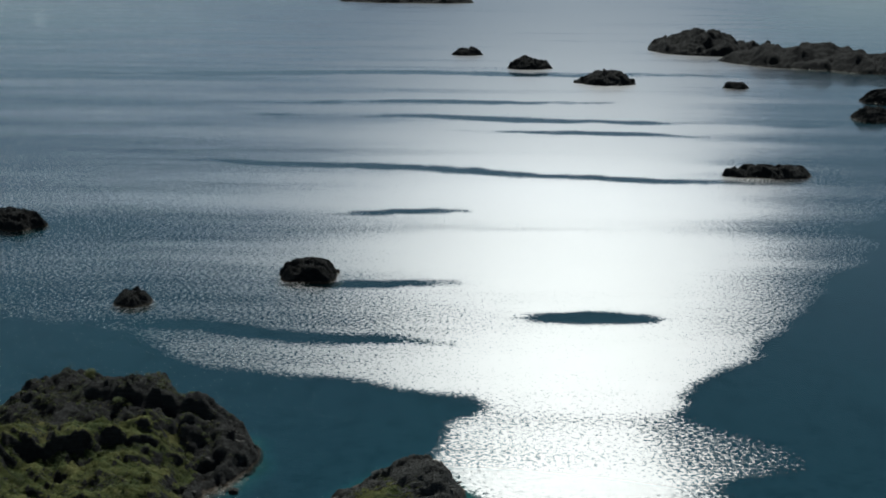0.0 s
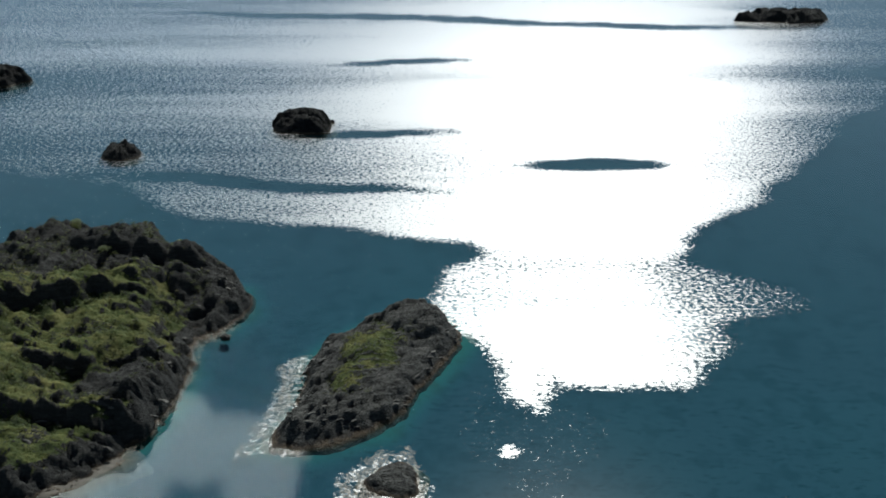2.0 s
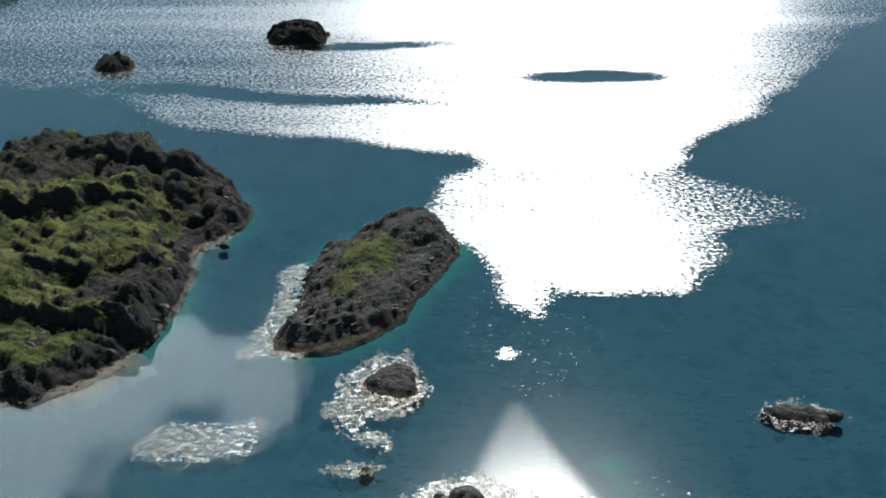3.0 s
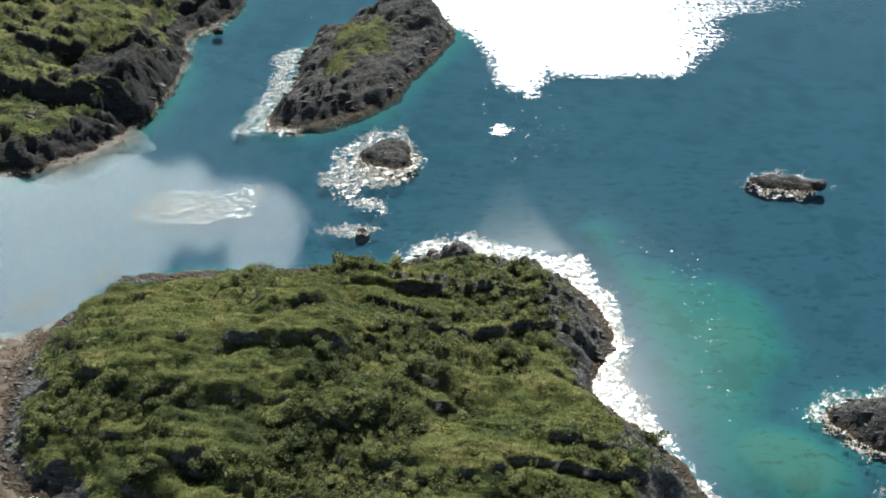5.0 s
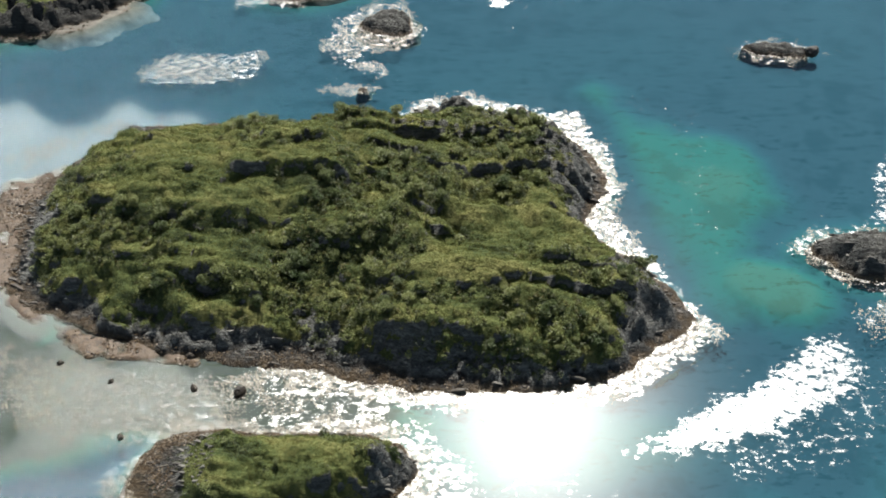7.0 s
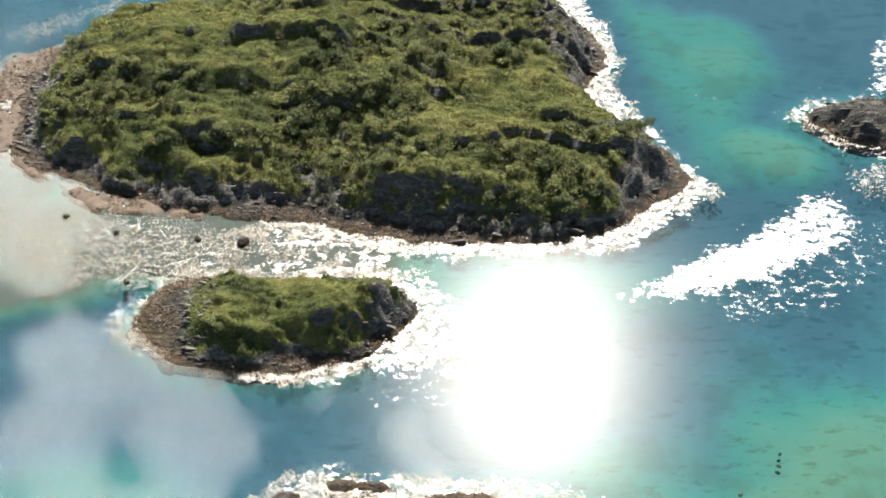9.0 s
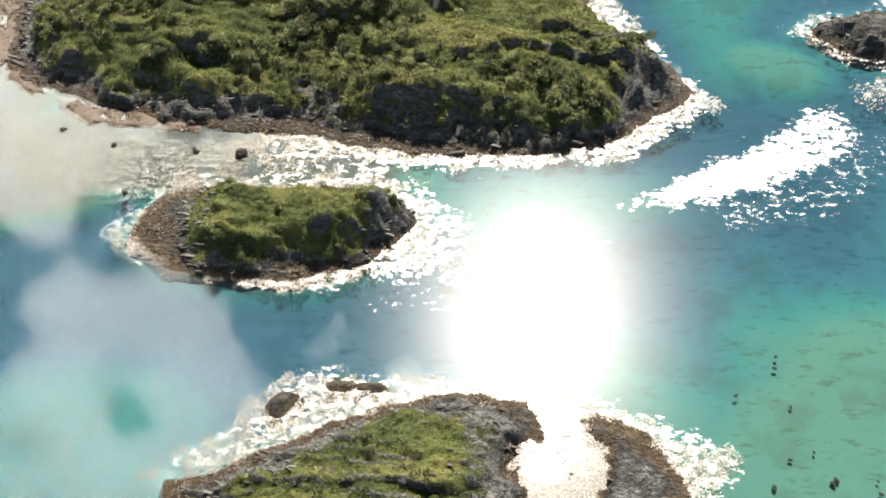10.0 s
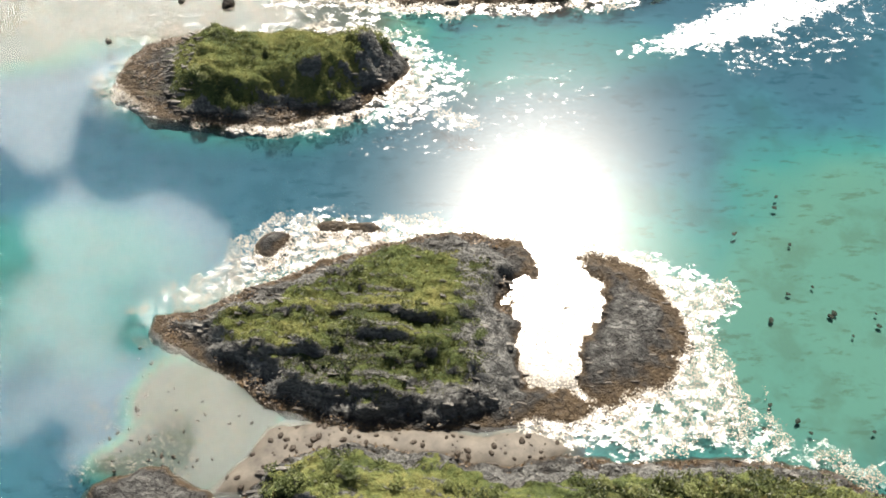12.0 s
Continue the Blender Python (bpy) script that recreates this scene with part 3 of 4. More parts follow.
# skerries: x, y, half length, half width, height, turn, label
for k, (x, y, rx, ry, top, turn, label) in enumerate([
        (-6.3, 125.5, 5.2, 4.0, 1.2, 10, "low dark skerry ringed by floating wrack"),
        (-9.4, 105.4, 0.8, 0.5, 0.35, 0, "tiny dark rock awash among wrack"),
        (59.0, 117.4, 5.6, 2.2, 0.7, -6, "dark flat skerry with a round boulder"),
        (-10.4, 14.0, 1.7, 1.2, 0.4, 30, "low weed-covered reef awash in kelp"),
        (-5.4, 15.8, 1.5, 0.7, 0.3, 4, "low weed-covered reef awash in kelp"),
        (-2.4, 15.7, 1.8, 0.7, 0.3, -6, "low weed-covered reef awash in kelp"),
        (-16.6, -9.4, 4.2, 2.2, 0.9, -4, "small low rock beside a sandy channel"),
        (174, 475, 24, 9, 5.0, 3, "long low dark skerry far out"),
        (-48, 309, 11.5, 9, 5.0, -5, "blocky dark rock skerry in glittering water"),
        (-101, 281, 6.4, 5.5, 3.2, 0, "small black rock skerry"),
        (-180, 368, 13, 9, 7.5, 0, "round dark rock skerry"),
        (26, 1090, 20, 12, 9, 5, "far small dark skerry"),
        (88, 960, 25, 14, 13, 0, "far dark skerry with a peaked top"),
        (150, 845, 28, 18, 12, 0, "far dark skerry with a flat top"),
        (263, 822, 12, 7, 5, 0, "far low rock of dark stone"),
        (330, 1160, 70, 60, 32, -10, "far dark hilly island"),
        (395, 1030, 90, 55, 26, -18, "far dark island with a rounded ridge"),
        (470, 975, 75, 40, 20, -12, "far low island of dark rock"),
        (360, 750, 16, 14, 11, 0, "far rounded rock of dark stone"),
        (314, 663, 18, 13, 9, 0, "far dark rock with a rounded top"),
        (-94, 2400, 170, 70, 36, 0, "distant low dark rocky island")]):
    size = max(rx, ry)
    islet(label, oval(x, y, rx, ry, turn, 14, 0.16, 100 + k), top, 200 + 7 * k, cell=max(0.25, size / 45), shore=max(1.0, ry * 0.5),
          turf=-0.4, ledge=min(1.5, top * 0.25), wobble=min(2.0, size * (0.22 if y < 200 else 0.1)), skirt=max(2.0, size * 0.06), category="skerry", mat=BACKLIT_LAND if y > 200 else GREY_LAND, lumps=min(0.7, 0.3 * top), rib=min(0.22, 0.12 * top), block=(max(0.9, size * 0.16), min(0.22 * top, 2.5)))

# ---- sea ----
def spans(*parts):
    return np.unique(np.concatenate([np.arange(a, b, s) for a, b, s in parts]))


WINDY = [(-700, 300), (-300, 275), (-96, 255), (-67.3, 232.3), (-43.8, 228.3), (-22.3, 222.8), (-11.7, 217.5), (6.9, 214.0), (9.6, 209.2), (2.6, 203.0), (-0.5, 183.6), (7.3, 170.3), (11.0, 159.5),
         (12.1, 148.8), (20.1, 143.4), (22.7, 153.4), (36.1, 152.4), (48.8, 151.0), (60.6, 162.3), (74.4, 176.9), (88.9, 183.0), (98.6, 182.4), (82.0, 192.3), (67.0, 199.5), (59.0, 205.6),
         (67.5, 223.7), (88.1, 238.4), (104.5, 259.4), (163.3, 331.7), (200, 400), (330, 480), (700, 600), (3000, 4600), (-3000, 4600)]
STRIP = [(22.2, 38.1), (31.7, 44.1), (41.6, 49.2), (46.6, 56.0), (51.0, 55.1), (52.5, 51.2), (48.9, 45.6), (43.4, 43.8), (37.1, 40.3), (28.8, 38.2)]
GLINTS = [(68.0, 91.0), (63.9, 84.5), (60.7, 74.9), (64, 74), (84, 80), (86, 96)]

xs = spans((-4600, -800, 200), (-800, -200, 12), (-200, 240, 1.6), (240, 800, 8), (800, 4601, 200))
ys = spans((-1200, -120, 90), (-120, -40, 4), (-40, 330, 1.6), (330, 1000, 4), (1000, 2000, 25), (2000, 4601, 130))
x, y = np.meshgrid(xs, ys, indexing="ij")
far = 1 + np.clip((y - 150) / 300, 0, 6)
edge = inside(x, y, WINDY) + 1 + 5 * far * fractal(x / 2.2, y, 22, 501, 5, 0.65)
ripple = step(-4 * far, 5 * far, edge) * (0.95 + 0.45 * fractal(x * 0.12, y, 34, 507, 5, 0.6))
# the breeze blows strongest along one lane
lane = x - (18 + y * 0.135)
lane = np.where(lane < 0, -lane / (10 + np.maximum(y, 0) * 0.27), lane / (6 + np.maximum(y, 0) * 0.18))
ripple = ripple * (1 - 0.30 * step(42, 58, x) * (1 - step(195, 215, y)))
calm = 0.36 + 0.16 * step(-0.4, 0.4, (18 + y * 0.135 - x) / (8 + np.maximum(y, 0) * 0.235))
calm = calm * (1 - 0.22 * step(1.3, 2.6, lane))
ripple = ripple * (calm + (1 - calm) * np.exp(-np.clip(lane, 0, 9) ** 2.5))
for cx, cy, rx, ry, turn in ((48, 271, 18, 4.6, 0), (-52, 256, 42, 4.5, -9), (40, 472, 110, 7, -9), (-70, 492, 70, 5, -4), (-20, 395, 40, 5, 8), (-30, 300, 26, 4, 4), (70, 172, 9, 5, 0),
                             (60, 640, 150, 9, -5), (0, 720, 120, 12, 3), (100, 590, 70, 7, -4), (-60, 900, 260, 18, 2)):
    c, s = math.cos(radians(turn)), math.sin(radians(turn))
    bend = 0.06 * rx * fractal(x, 0 * y, rx * 0.45, 523, 3)
    u, v = ((x - cx) * c + (y - cy) * s) / rx, (-(x - cx) * s + (y - cy) * c + bend) / ry
    r = np.hypot(u, v) + 0.9 * fractal(x * 0.25, y, 10 * far ** 0.5, 520, 6, 0.72)
    ripple = ripple * (0.25 + 0.75 * step(0.4, 1.4, r))
ripple = np.maximum(ripple, step(-1.6, 1.6, inside(x, y, STRIP) - 0.2 + 1.6 * fractal(x, y, 4, 530, 4)) * (0.74 - 0.14 * step(39, 49, x)))
for zone, reach in KELP:
    ripple = np.maximum(ripple, step(-1.0, 1.0, inside(x, y, zone) + 1.5 * fractal(x, y, 3.5, 541, 3)) * (0.44 if reach == 4.0 else 0.50 if reach > 2.8 else 0.3 if reach == 2.6 else 0.2 if reach == 2.0 else 0.4))
ripple = np.maximum(ripple, 0.6 * step(-2, 2, inside(x, y, GLINTS) + 1.5 * fractal(x, y, 5, 533, 4)))
# a smooth low swell north of the large islet
swell = step(-6, 3, inside(x, y, [(4, 98), (25, 98), (20, 110), (16, 122), (11.8, 122), (7.5, 110)]))
# a ruffled spot over a sunken rock
ripple = np.maximum(ripple, 1 - step(0.7, 2.4, np.hypot(x - 13.1, y - 133.2)))
# light airs that only raise a few sparkles
for zone in ([(26, 44), (34, 50), (40, 58), (32, 76), (34, 90), (28, 106), (44, 104), (46, 84), (40, 70), (48, 58), (40, 42)], [(28, 38), (44, 42), (54, 50), (60, 56), (60, 44), (46, 34.5), (33, 32.5)],
             [(4, 130), (4, 168), (22, 150), (40, 140), (20, 118)], [(-8, 24), (8, 38), (24, 36), (20, 26), (4, 22)], [(-34, 225), (-60, 212), (-10, 190), (2, 205)]):
    ripple = np.maximum(ripple, 0.25 * step(-2, 3, inside(x, y, zone) + 4 * fractal(x, y, 8, 551, 4)))
# sparkles along the south side of the wind streak
ripple = np.maximum(ripple, 0.36 * step(-1.5, 2, inside(x, y, [(30, 38.5), (43, 43), (52, 49.5), (57, 54), (55, 44), (46, 36), (34, 34)]) + 2 * fractal(x, y, 5, 555, 4)))
# a breath of wind in the narrow sound
ripple = np.maximum(ripple, 0.42 * step(-2, 2.5, inside(x, y, [(-1.4, 41.7), (4, 41.5), (6.5, 36.1), (8, 28.4), (0.3, 29.2)]) + 3 * fractal(x, y, 6, 553, 4)))
# the shallow pool on the flat islet
pool = step(-1.2, 1.0, inside(x, y, POOL) + 0.8)
swell, ripple = np.maximum(swell, pool), ripple * (1 - 0.85 * pool)
water = sheet("water", xs, ys, np.zeros(x.shape), WATER, attrs={"ripple": np.clip(ripple, 0, 1), "swell": swell})
tagged(water, "calm blue-green sea with wind-rippled glittering bands", "water", kind="structure")

xs = spans((-4600, -700, 300), (-700, -180, 20), (-180, 180, 1.2), (180, 700, 20), (700, 4601, 300))
ys = spans((-1200, -80, 80), (-80, 230, 1.2), (230, 700, 15), (700, 4601, 300))
x, y = np.meshgrid(xs, ys, indexing="ij")
depth = np.full(x.shape, -14.0)
for ring, run in ((MAIN, 2.6), (NORTHWEST, 0), (MIDDLE, 0), (SMALL, 3), (FLAT, 4), (SOUTH, 6), (EAST, 0)):
    near = inside(x, y, ring)
    depth = np.maximum(depth, np.where(near > -60, (-6.0 + np.minimum(near, 0) * (7.0 / run)) if run else (-7.5 + np.minimum(near, 0) * 1.2), -14))
# sandy shallows: x, y, half length, half width, turn, depth
for cx, cy, rx, ry, turn, dz in ((42, 83, 8, 8, -20, -5.6), (43.5, 63, 8, 5, -28, -4.5), (42, 10, 27, 19, 18, -3.6), (70, 26, 30, 20, 30, -4.2), (-30, 10, 16, 9, 0, -6.0),
                                 (-42, -6, 14, 12, 0, -8.0), (-30, 46.5, 32, 7.5, -7, -0.9), (-66, 51, 29, 20, 0, -1.2), (-48, 42, 20, 7, 0, -1.1), (-13.2, -2.8, 7.0, 5.0, -38, -0.9), (-17, -6.2, 5.0, 2.4, 0, -0.9), (14, 39, 20, 6, 8, -8.0)):
    c, s = math.cos(radians(turn)), math.sin(radians(turn))
    r = np.hypot(((x - cx) * c + (y - cy) * s) / rx, (-(x - cx) * s + (y - cy) * c) / ry) + 0.45 * fractal(x, y, 16, 611, 5, 0.6)
    depth = np.maximum(depth, -14 + (14 + dz) * (1 - (step(0.75, 1.3, r) if dz > -2 else step(0.45, 1.5, r))))
SHOAL = [(27, 107), (34, 97.4), (43.5, 94.8), (49.3, 88.7), (49.2, 79.8), (43.4, 74.7), (43, 69.5), (47.2, 65.3), (49.1, 61.5), (43.7, 57.8), (39.3, 58.6), (37.2, 63.6), (33.8, 74.7), (31, 88)]
depth = np.maximum(depth, -14 + 7.2 * step(-5.5, 3.5, inside(x, y, SHOAL) + 3.5 * fractal(x, y, 9, 613, 4, 0.6)))
depth = depth + 0.5 * fractal(x, y, 9, 620, 4) * step(-14, -10, depth) + 1.6 * fractal(x, y, 45, 630, 4)
seabed = sheet("sea_floor", xs, ys, np.minimum(depth * 0.12, -0.10), SEABED)
FLATS = [(-21.5, 5.5), (-17.1, 1.2), (-9.5, -2.8), (-10.4, -5.0), (-12.8, -7.8), (-20, -7.4), (-22, -4), (-19.5, 0.4)]
tagged(seabed, "sandy sea bed with dark weed beds", "sea bed", kind="structure")


# ---- cover: rock slabs, wrack, grass, bushes ----
def rough_material(name, dark, light, roughness, scale, specular=0.3, per_thing=0.4):
    m, n, l, out = material(name)
    info = n("ShaderNodeObjectInfo").outputs["Random"]
    grain = spot(n, l, scale, 5.0, 0.65)
    f = maths(n, l, "ADD", maths(n, l, "MULTIPLY", info, per_thing), maths(n, l, "MULTIPLY", grain, 1 - per_thing))
    tone = ramp(n, [(0.3, dark), (0.72, light)])
    l(f, tone.inputs[0])
    sep = n("ShaderNodeSeparateXYZ")
    l(n("ShaderNodeNewGeometry").outputs["Position"], sep.inputs[0])
    tide = ramp(n, [(0.45, 1.0), (0.95, 0.0)])
    l(sep.outputs[2], tide.inputs[0])
    col = blend(n, l, maths(n, l, "MULTIPLY", tide.outputs[0], 0.7), tone.outputs[0], (0.022, 0.014, 0.007))
    bsdf = n("ShaderNodeBsdfPrincipled", Roughness=roughness)
    bsdf.inputs["Specular IOR Level"].default_value = specular
    l(col, bsdf.inputs["Base Color"])
    l(bump(n, l, spot(n, l, scale * 2.2, 5.0, 0.7), 0.7, 0.15), bsdf.inputs["Normal"])
    l(bsdf.outputs[0], out.inputs[0])
    return m


def leaf_material(name, dark, light, through_share=0.4, islands=False):
    m, n, l, out = material(name)
    info = n("ShaderNodeNewGeometry").outputs["Random Per Island"] if islands else n("ShaderNodeObjectInfo").outputs["Random"]
    f = maths(n, l, "ADD", maths(n, l, "MULTIPLY", info, 0.55), maths(n, l, "MULTIPLY", spot(n, l, 0.25, 4.0, 0.6), 0.55))
    tone = ramp(n, [(0.28, dark), (0.75, light)])
    l(f, tone.inputs[0])
    face = n("ShaderNodeBsdfPrincipled", Roughness=0.5)
    face.inputs["Specular IOR Level"].default_value = 0.4
    l(tone.outputs[0], face.inputs["Base Color"])
    back = n("ShaderNodeBsdfTranslucent")
    l(tone.outputs[0], back.inputs[0])
    mix = n("ShaderNodeMixShader")
    mix.inputs[0].default_value = through_share
    l(face.outputs[0], mix.inputs[1])
    l(back.outputs[0], mix.inputs[2])
    l(mix.outputs[0], out.inputs[0])
    return m


def wrack_material():
    m, n, l, out = material("wet_kelp")
    tone = ramp(n, [(0.1, (0.05, 0.042, 0.026)), (0.9, (0.20, 0.175, 0.125))])
    l(n("ShaderNodeNewGeometry").outputs["Random Per Island"], tone.inputs[0])
    bsdf = n("ShaderNodeBsdfPrincipled", Roughness=0.52)
    bsdf.inputs["Specular IOR Level"].default_value = 0.75
    l(tone.outputs[0], bsdf.inputs["Base Color"])
    l(bsdf.outputs[0], out.inputs[0])
    return m


ROCK = rough_material("slab_rock", (0.018, 0.017, 0.015), (0.115, 0.110, 0.098), 0.6, 2.2, 0.45)
STONE = rough_material("dark_stone", (0.010, 0.010, 0.010), (0.05, 0.048, 0.044), 0.6, 2.0)
LEAF = leaf_material("bush_leaves", (0.046, 0.072, 0.023), (0.190, 0.212, 0.078), 0.5)
SCRUB = leaf_material("scrub_leaves", (0.018, 0.032, 0.012), (0.088, 0.102, 0.034), 0.45, islands=True)
BLADE = leaf_material("grass_blades", (0.040, 0.056, 0.015), (0.140, 0.146, 0.044), 0.5, islands=True)
BARK = rough_material("grey_bark", (0.05, 0.045, 0.04), (0.16, 0.15, 0.14), 0.85, 6.0)
KELP_WET = wrack_material()


def from_arrays(name, co, faces, mat, smooth=False):
    """A mesh from vertex and face arrays (all faces with the same number of corners)."""
    me = bpy.data.meshes.new(name)
    k = faces.shape[1]
    me.vertices.add(len(co))
    me.vertices.foreach_set("co", co.astype(np.float32).ravel())
    me.loops.add(faces.size)
    me.loops.foreach_set("vertex_index", faces.astype(np.int32).ravel())
    me.polygons.add(len(faces))
    me.polygons.foreach_set("loop_start", np.arange(0, faces.size, k, dtype=np.int32))
    me.update(calc_edges=True)
    if smooth:
        me.polygons.foreach_set("use_smooth", np.ones(len(faces), bool))
    me.materials.append(mat)
    return me


def cards(centre, u, v):
    """Diamond leaves: centre plus half axes u, v."""
    co = np.stack([centre - u, centre - 0.15 * u + v, centre + u, centre - 0.15 * u - v], 1).reshape(-1, 3)
    return co, np.arange(len(co)).reshape(-1, 4)


def frames_for(rng, count, lift):
    """Random leaf axes; lift: how upright the leaf normals stand."""
    nrm = rng.normal(size=(count, 3))
    nrm[:, 2] = np.abs(nrm[:, 2]) + lift
    nrm /= np.linalg.norm(nrm, axis=1)[:, None]
    u = np.cross(nrm, rng.normal(size=(count, 3)))
    u /= np.linalg.norm(u, axis=1)[:, None]
    return u, np.cross(nrm, u)


def crown_mesh(seed, leaves=760):
    """An uneven crown about 2 m across made of leaf clumps, with gaps."""
    rng = np.random.RandomState(seed)
    blobs = [(rng.uniform(-0.55, 0.55), rng.uniform(-0.55, 0.55), rng.uniform(0.55, 1.25), rng.uniform(0.35, 0.62)) for _ in range(7)]
    pts = []
    for k in range(leaves):
        bx, by, bz, r = blobs[k % len(blobs)]
        d = rng.normal(size=3)
        d /= np.linalg.norm(d)
        pts.append(np.array((bx, by, bz)) + d * r * rng.uniform(0.55, 1.08) * (1, 1, 0.8))
    pts = np.array(pts)
    u, v = frames_for(rng, leaves, 0.5)
    size = rng.uniform(0.055, 0.125, (leaves, 1))
    return from_arrays("crown", *cards(pts, u * size, v * size * 0.6), LEAF)


def stem_mesh(seed):
    bm = bmesh.new()
    rng = random.Random(seed)
    for k in range(4):
        a, lean = rng.uniform(0, 6.28), rng.uniform(0.15, 0.5)
        top = Vector((math.cos(a) * lean, math.sin(a) * lean, rng.uniform(0.7, 1.1)))
        ring = []
        for z, r in ((-0.25, 0.06), (0.45, 0.045), (1.0, 0.015)):
            c = Vector((top.x * max(z, 0) ** 1.3, top.y * max(z, 0) ** 1.3, z * top.z))
            ring.append([bm.verts.new(c + Vector((math.cos(i * 1.2566) * r, math.sin(i * 1.2566) * r, 0))) for i in range(5)])
        for lo, hi in zip(ring, ring[1:]):
            for i in range(5):
                bm.faces.new((lo[i], lo[(i + 1) % 5], hi[(i + 1) % 5], hi[i]))
    me = bpy.data.meshes.new("trunk")
    bm.to_mesh(me)
    bm.free()
    me.materials.append(BARK)
    return me


def slab_mesh(seed, mat, blocky=0.22):
    """An angular rock with worn edges, about 1 m."""
    rng = random.Random(seed)
    bm = bmesh.new()
    bmesh.ops.create_cube(bm, size=1.0)
    for v in bm.verts:
        v.co += Vector([rng.uniform(-blocky, blocky) for _ in range(3)])
        if v.co.z > 0:
            v.co.x, v.co.y = v.co.x * 0.8, v.co.y * 0.75
    bmesh.ops.bevel(bm, geom=list(bm.edges), offset=0.09, segments=1, affect="EDGES")
    me = bpy.data.meshes.new("rock_slab")
    bm.to_mesh(me)
    bm.free()
    me.materials.append(mat)
    return me


def spots_on(land, rng, count, rule):
    """Grid places of an islet that meet the rule, picked at random: x, y, z arrays."""
    i, j = np.nonzero(rule(land))
    if len(i) == 0:
        return np.zeros((0, 3))
    pick = rng.choice(len(i), min(count, len(i)), replace=False)
    i, j = i[pick], j[pick]
    jit = rng.uniform(-0.5, 0.5, (2, len(i))) * land["cell"]
    return np.stack([land["xs"][i] + jit[0], land["ys"][j] + jit[1], land["z"][i, j]], 1)


SLABS = [slab_mesh(300 + k, ROCK) for k in range(6)]


PEBBLE = rough_material("shore_pebble", (0.014, 0.013, 0.011), (0.075, 0.066, 0.054), 0.55, 2.0)


def boulder_mesh(seed, mat=None):
    """A rounded, dented boulder about 1 m across."""
    bm = bmesh.new()
    bmesh.ops.create_icosphere(bm, subdivisions=2 if mat is PEBBLE else 3, radius=0.55)
    for v in bm.verts:
        p = v.co * 1.7 + Vector((seed, 0, 0))
        v.co *= 1 + 0.34 * noise.noise(p) + 0.16 * noise.noise(p * 2.6) - 0.22 * abs(noise.noise(p * 1.4 + Vector((9, 3, 1))))
        v.co.z = max(v.co.z, -0.3)
    me = bpy.data.meshes.new("boulder")
    bm.to_mesh(me)
    bm.free()
    me.materials.append(mat or STONE)
    return me


STONES = [boulder_mesh(3.7 * k) for k in range(4)]
PEBBLES = [boulder_mesh(5.1 + 2.9 * k, PEBBLE) for k in range(4)]
WEEDY = rough_material("weedy_stone", (0.018, 0.042, 0.036), (0.04, 0.085, 0.07), 0.8, 3.0, 0.15)
SUNKEN = [boulder_mesh(20 + 2.3 * k, WEEDY) for k in range(3)]


def strew_slabs(land, count, seed, size, rule):
    rng = np.random.RandomState(seed)
    for x, y, z in spots_on(land, rng, count, rule):
        ob = new("rock_slab", SLABS[rng.randint(6)])
        s = size * rng.uniform(0.5, 1.5)
        ob.matrix_world = pose(x, y, z - 0.18 * s, rng.uniform(-24, 10), rng.uniform(-16, 16), land["strike"] + rng.normal(0, 11)) @ Matrix.Diagonal((
            s * rng.uniform(1.4, 3.2), s * rng.uniform(0.45, 0.85), s * rng.uniform(0.35, 0.65), 1))
        ob.parent = land["ob"]


def bare(lo, hi, far):
    return lambda g: (g["z"] > lo) & (g["z"] < hi) & (g["d"] < far) & (g["turf"] < 0.45)


strew_slabs(main, 150, 401, 0.6, bare(0.15, 2.2, 6))
strew_slabs(main, 150, 411, 0.42, lambda g: (g["z"] > 0.15) & (g["z"] < 2.2) & (g["turf"] < 0.5) & (g["xs"][:, None] < -40))
strew_slabs(northwest, 110, 402, 0.8, bare(0.15, 9.0, 40))
strew_slabs(middle, 130, 403, 0.6, bare(0.15, 4.0, 30))
strew_slabs(small, 70, 404, 0.36, bare(0.1, 3.0, 5))
strew_slabs(small, 110, 414, 0.34, lambda g: (g["z"] > 0.1) & (g["xs"][:, None] < -19) & (g["xs"][:, None] > -23.5))
strew_slabs(flat, 130, 405, 0.32, bare(0.1, 3.0, 12))
strew_slabs(flat, 120, 415, 0.26, lambda g: (g["z"] > 0.5) & (g["xs"][:, None] < 9))
strew_slabs(south, 60, 406, 0.45, bare(0.1, 2.5, 5))
strew_slabs(east, 70, 407, 0.5, bare(0.1, 3.0, 12))

# loose stones on the flats and off the shores
for k, (x, y, s) in enumerate([(-25.3, 51.0, 1.0), (-18.8, 46.0, 1.5), (-33.5, 47.5, 0.7), (-24, 46.5, 0.9), (-43.8, 170.3, 2.2), (64.3, 116.4, 2.6), (-40, 50, 0.8), (-30.5, 40, 0.8), 
                               (4.5, 100.0, 2.4), (1.6, 99.6, 1.8), (6.6, 100.4, 1.2)]):
    ob = tagged(new("boulder", STONES[k % 4]), "dark wet boulder standing in shallow water", "boulder", "loose boulders")
    ob.matrix_world = pose(x, y, 0.12 * s, 0, 0, 40 * k) @ Matrix.Diagonal((s, s * 0.75, s * 0.8, 1))

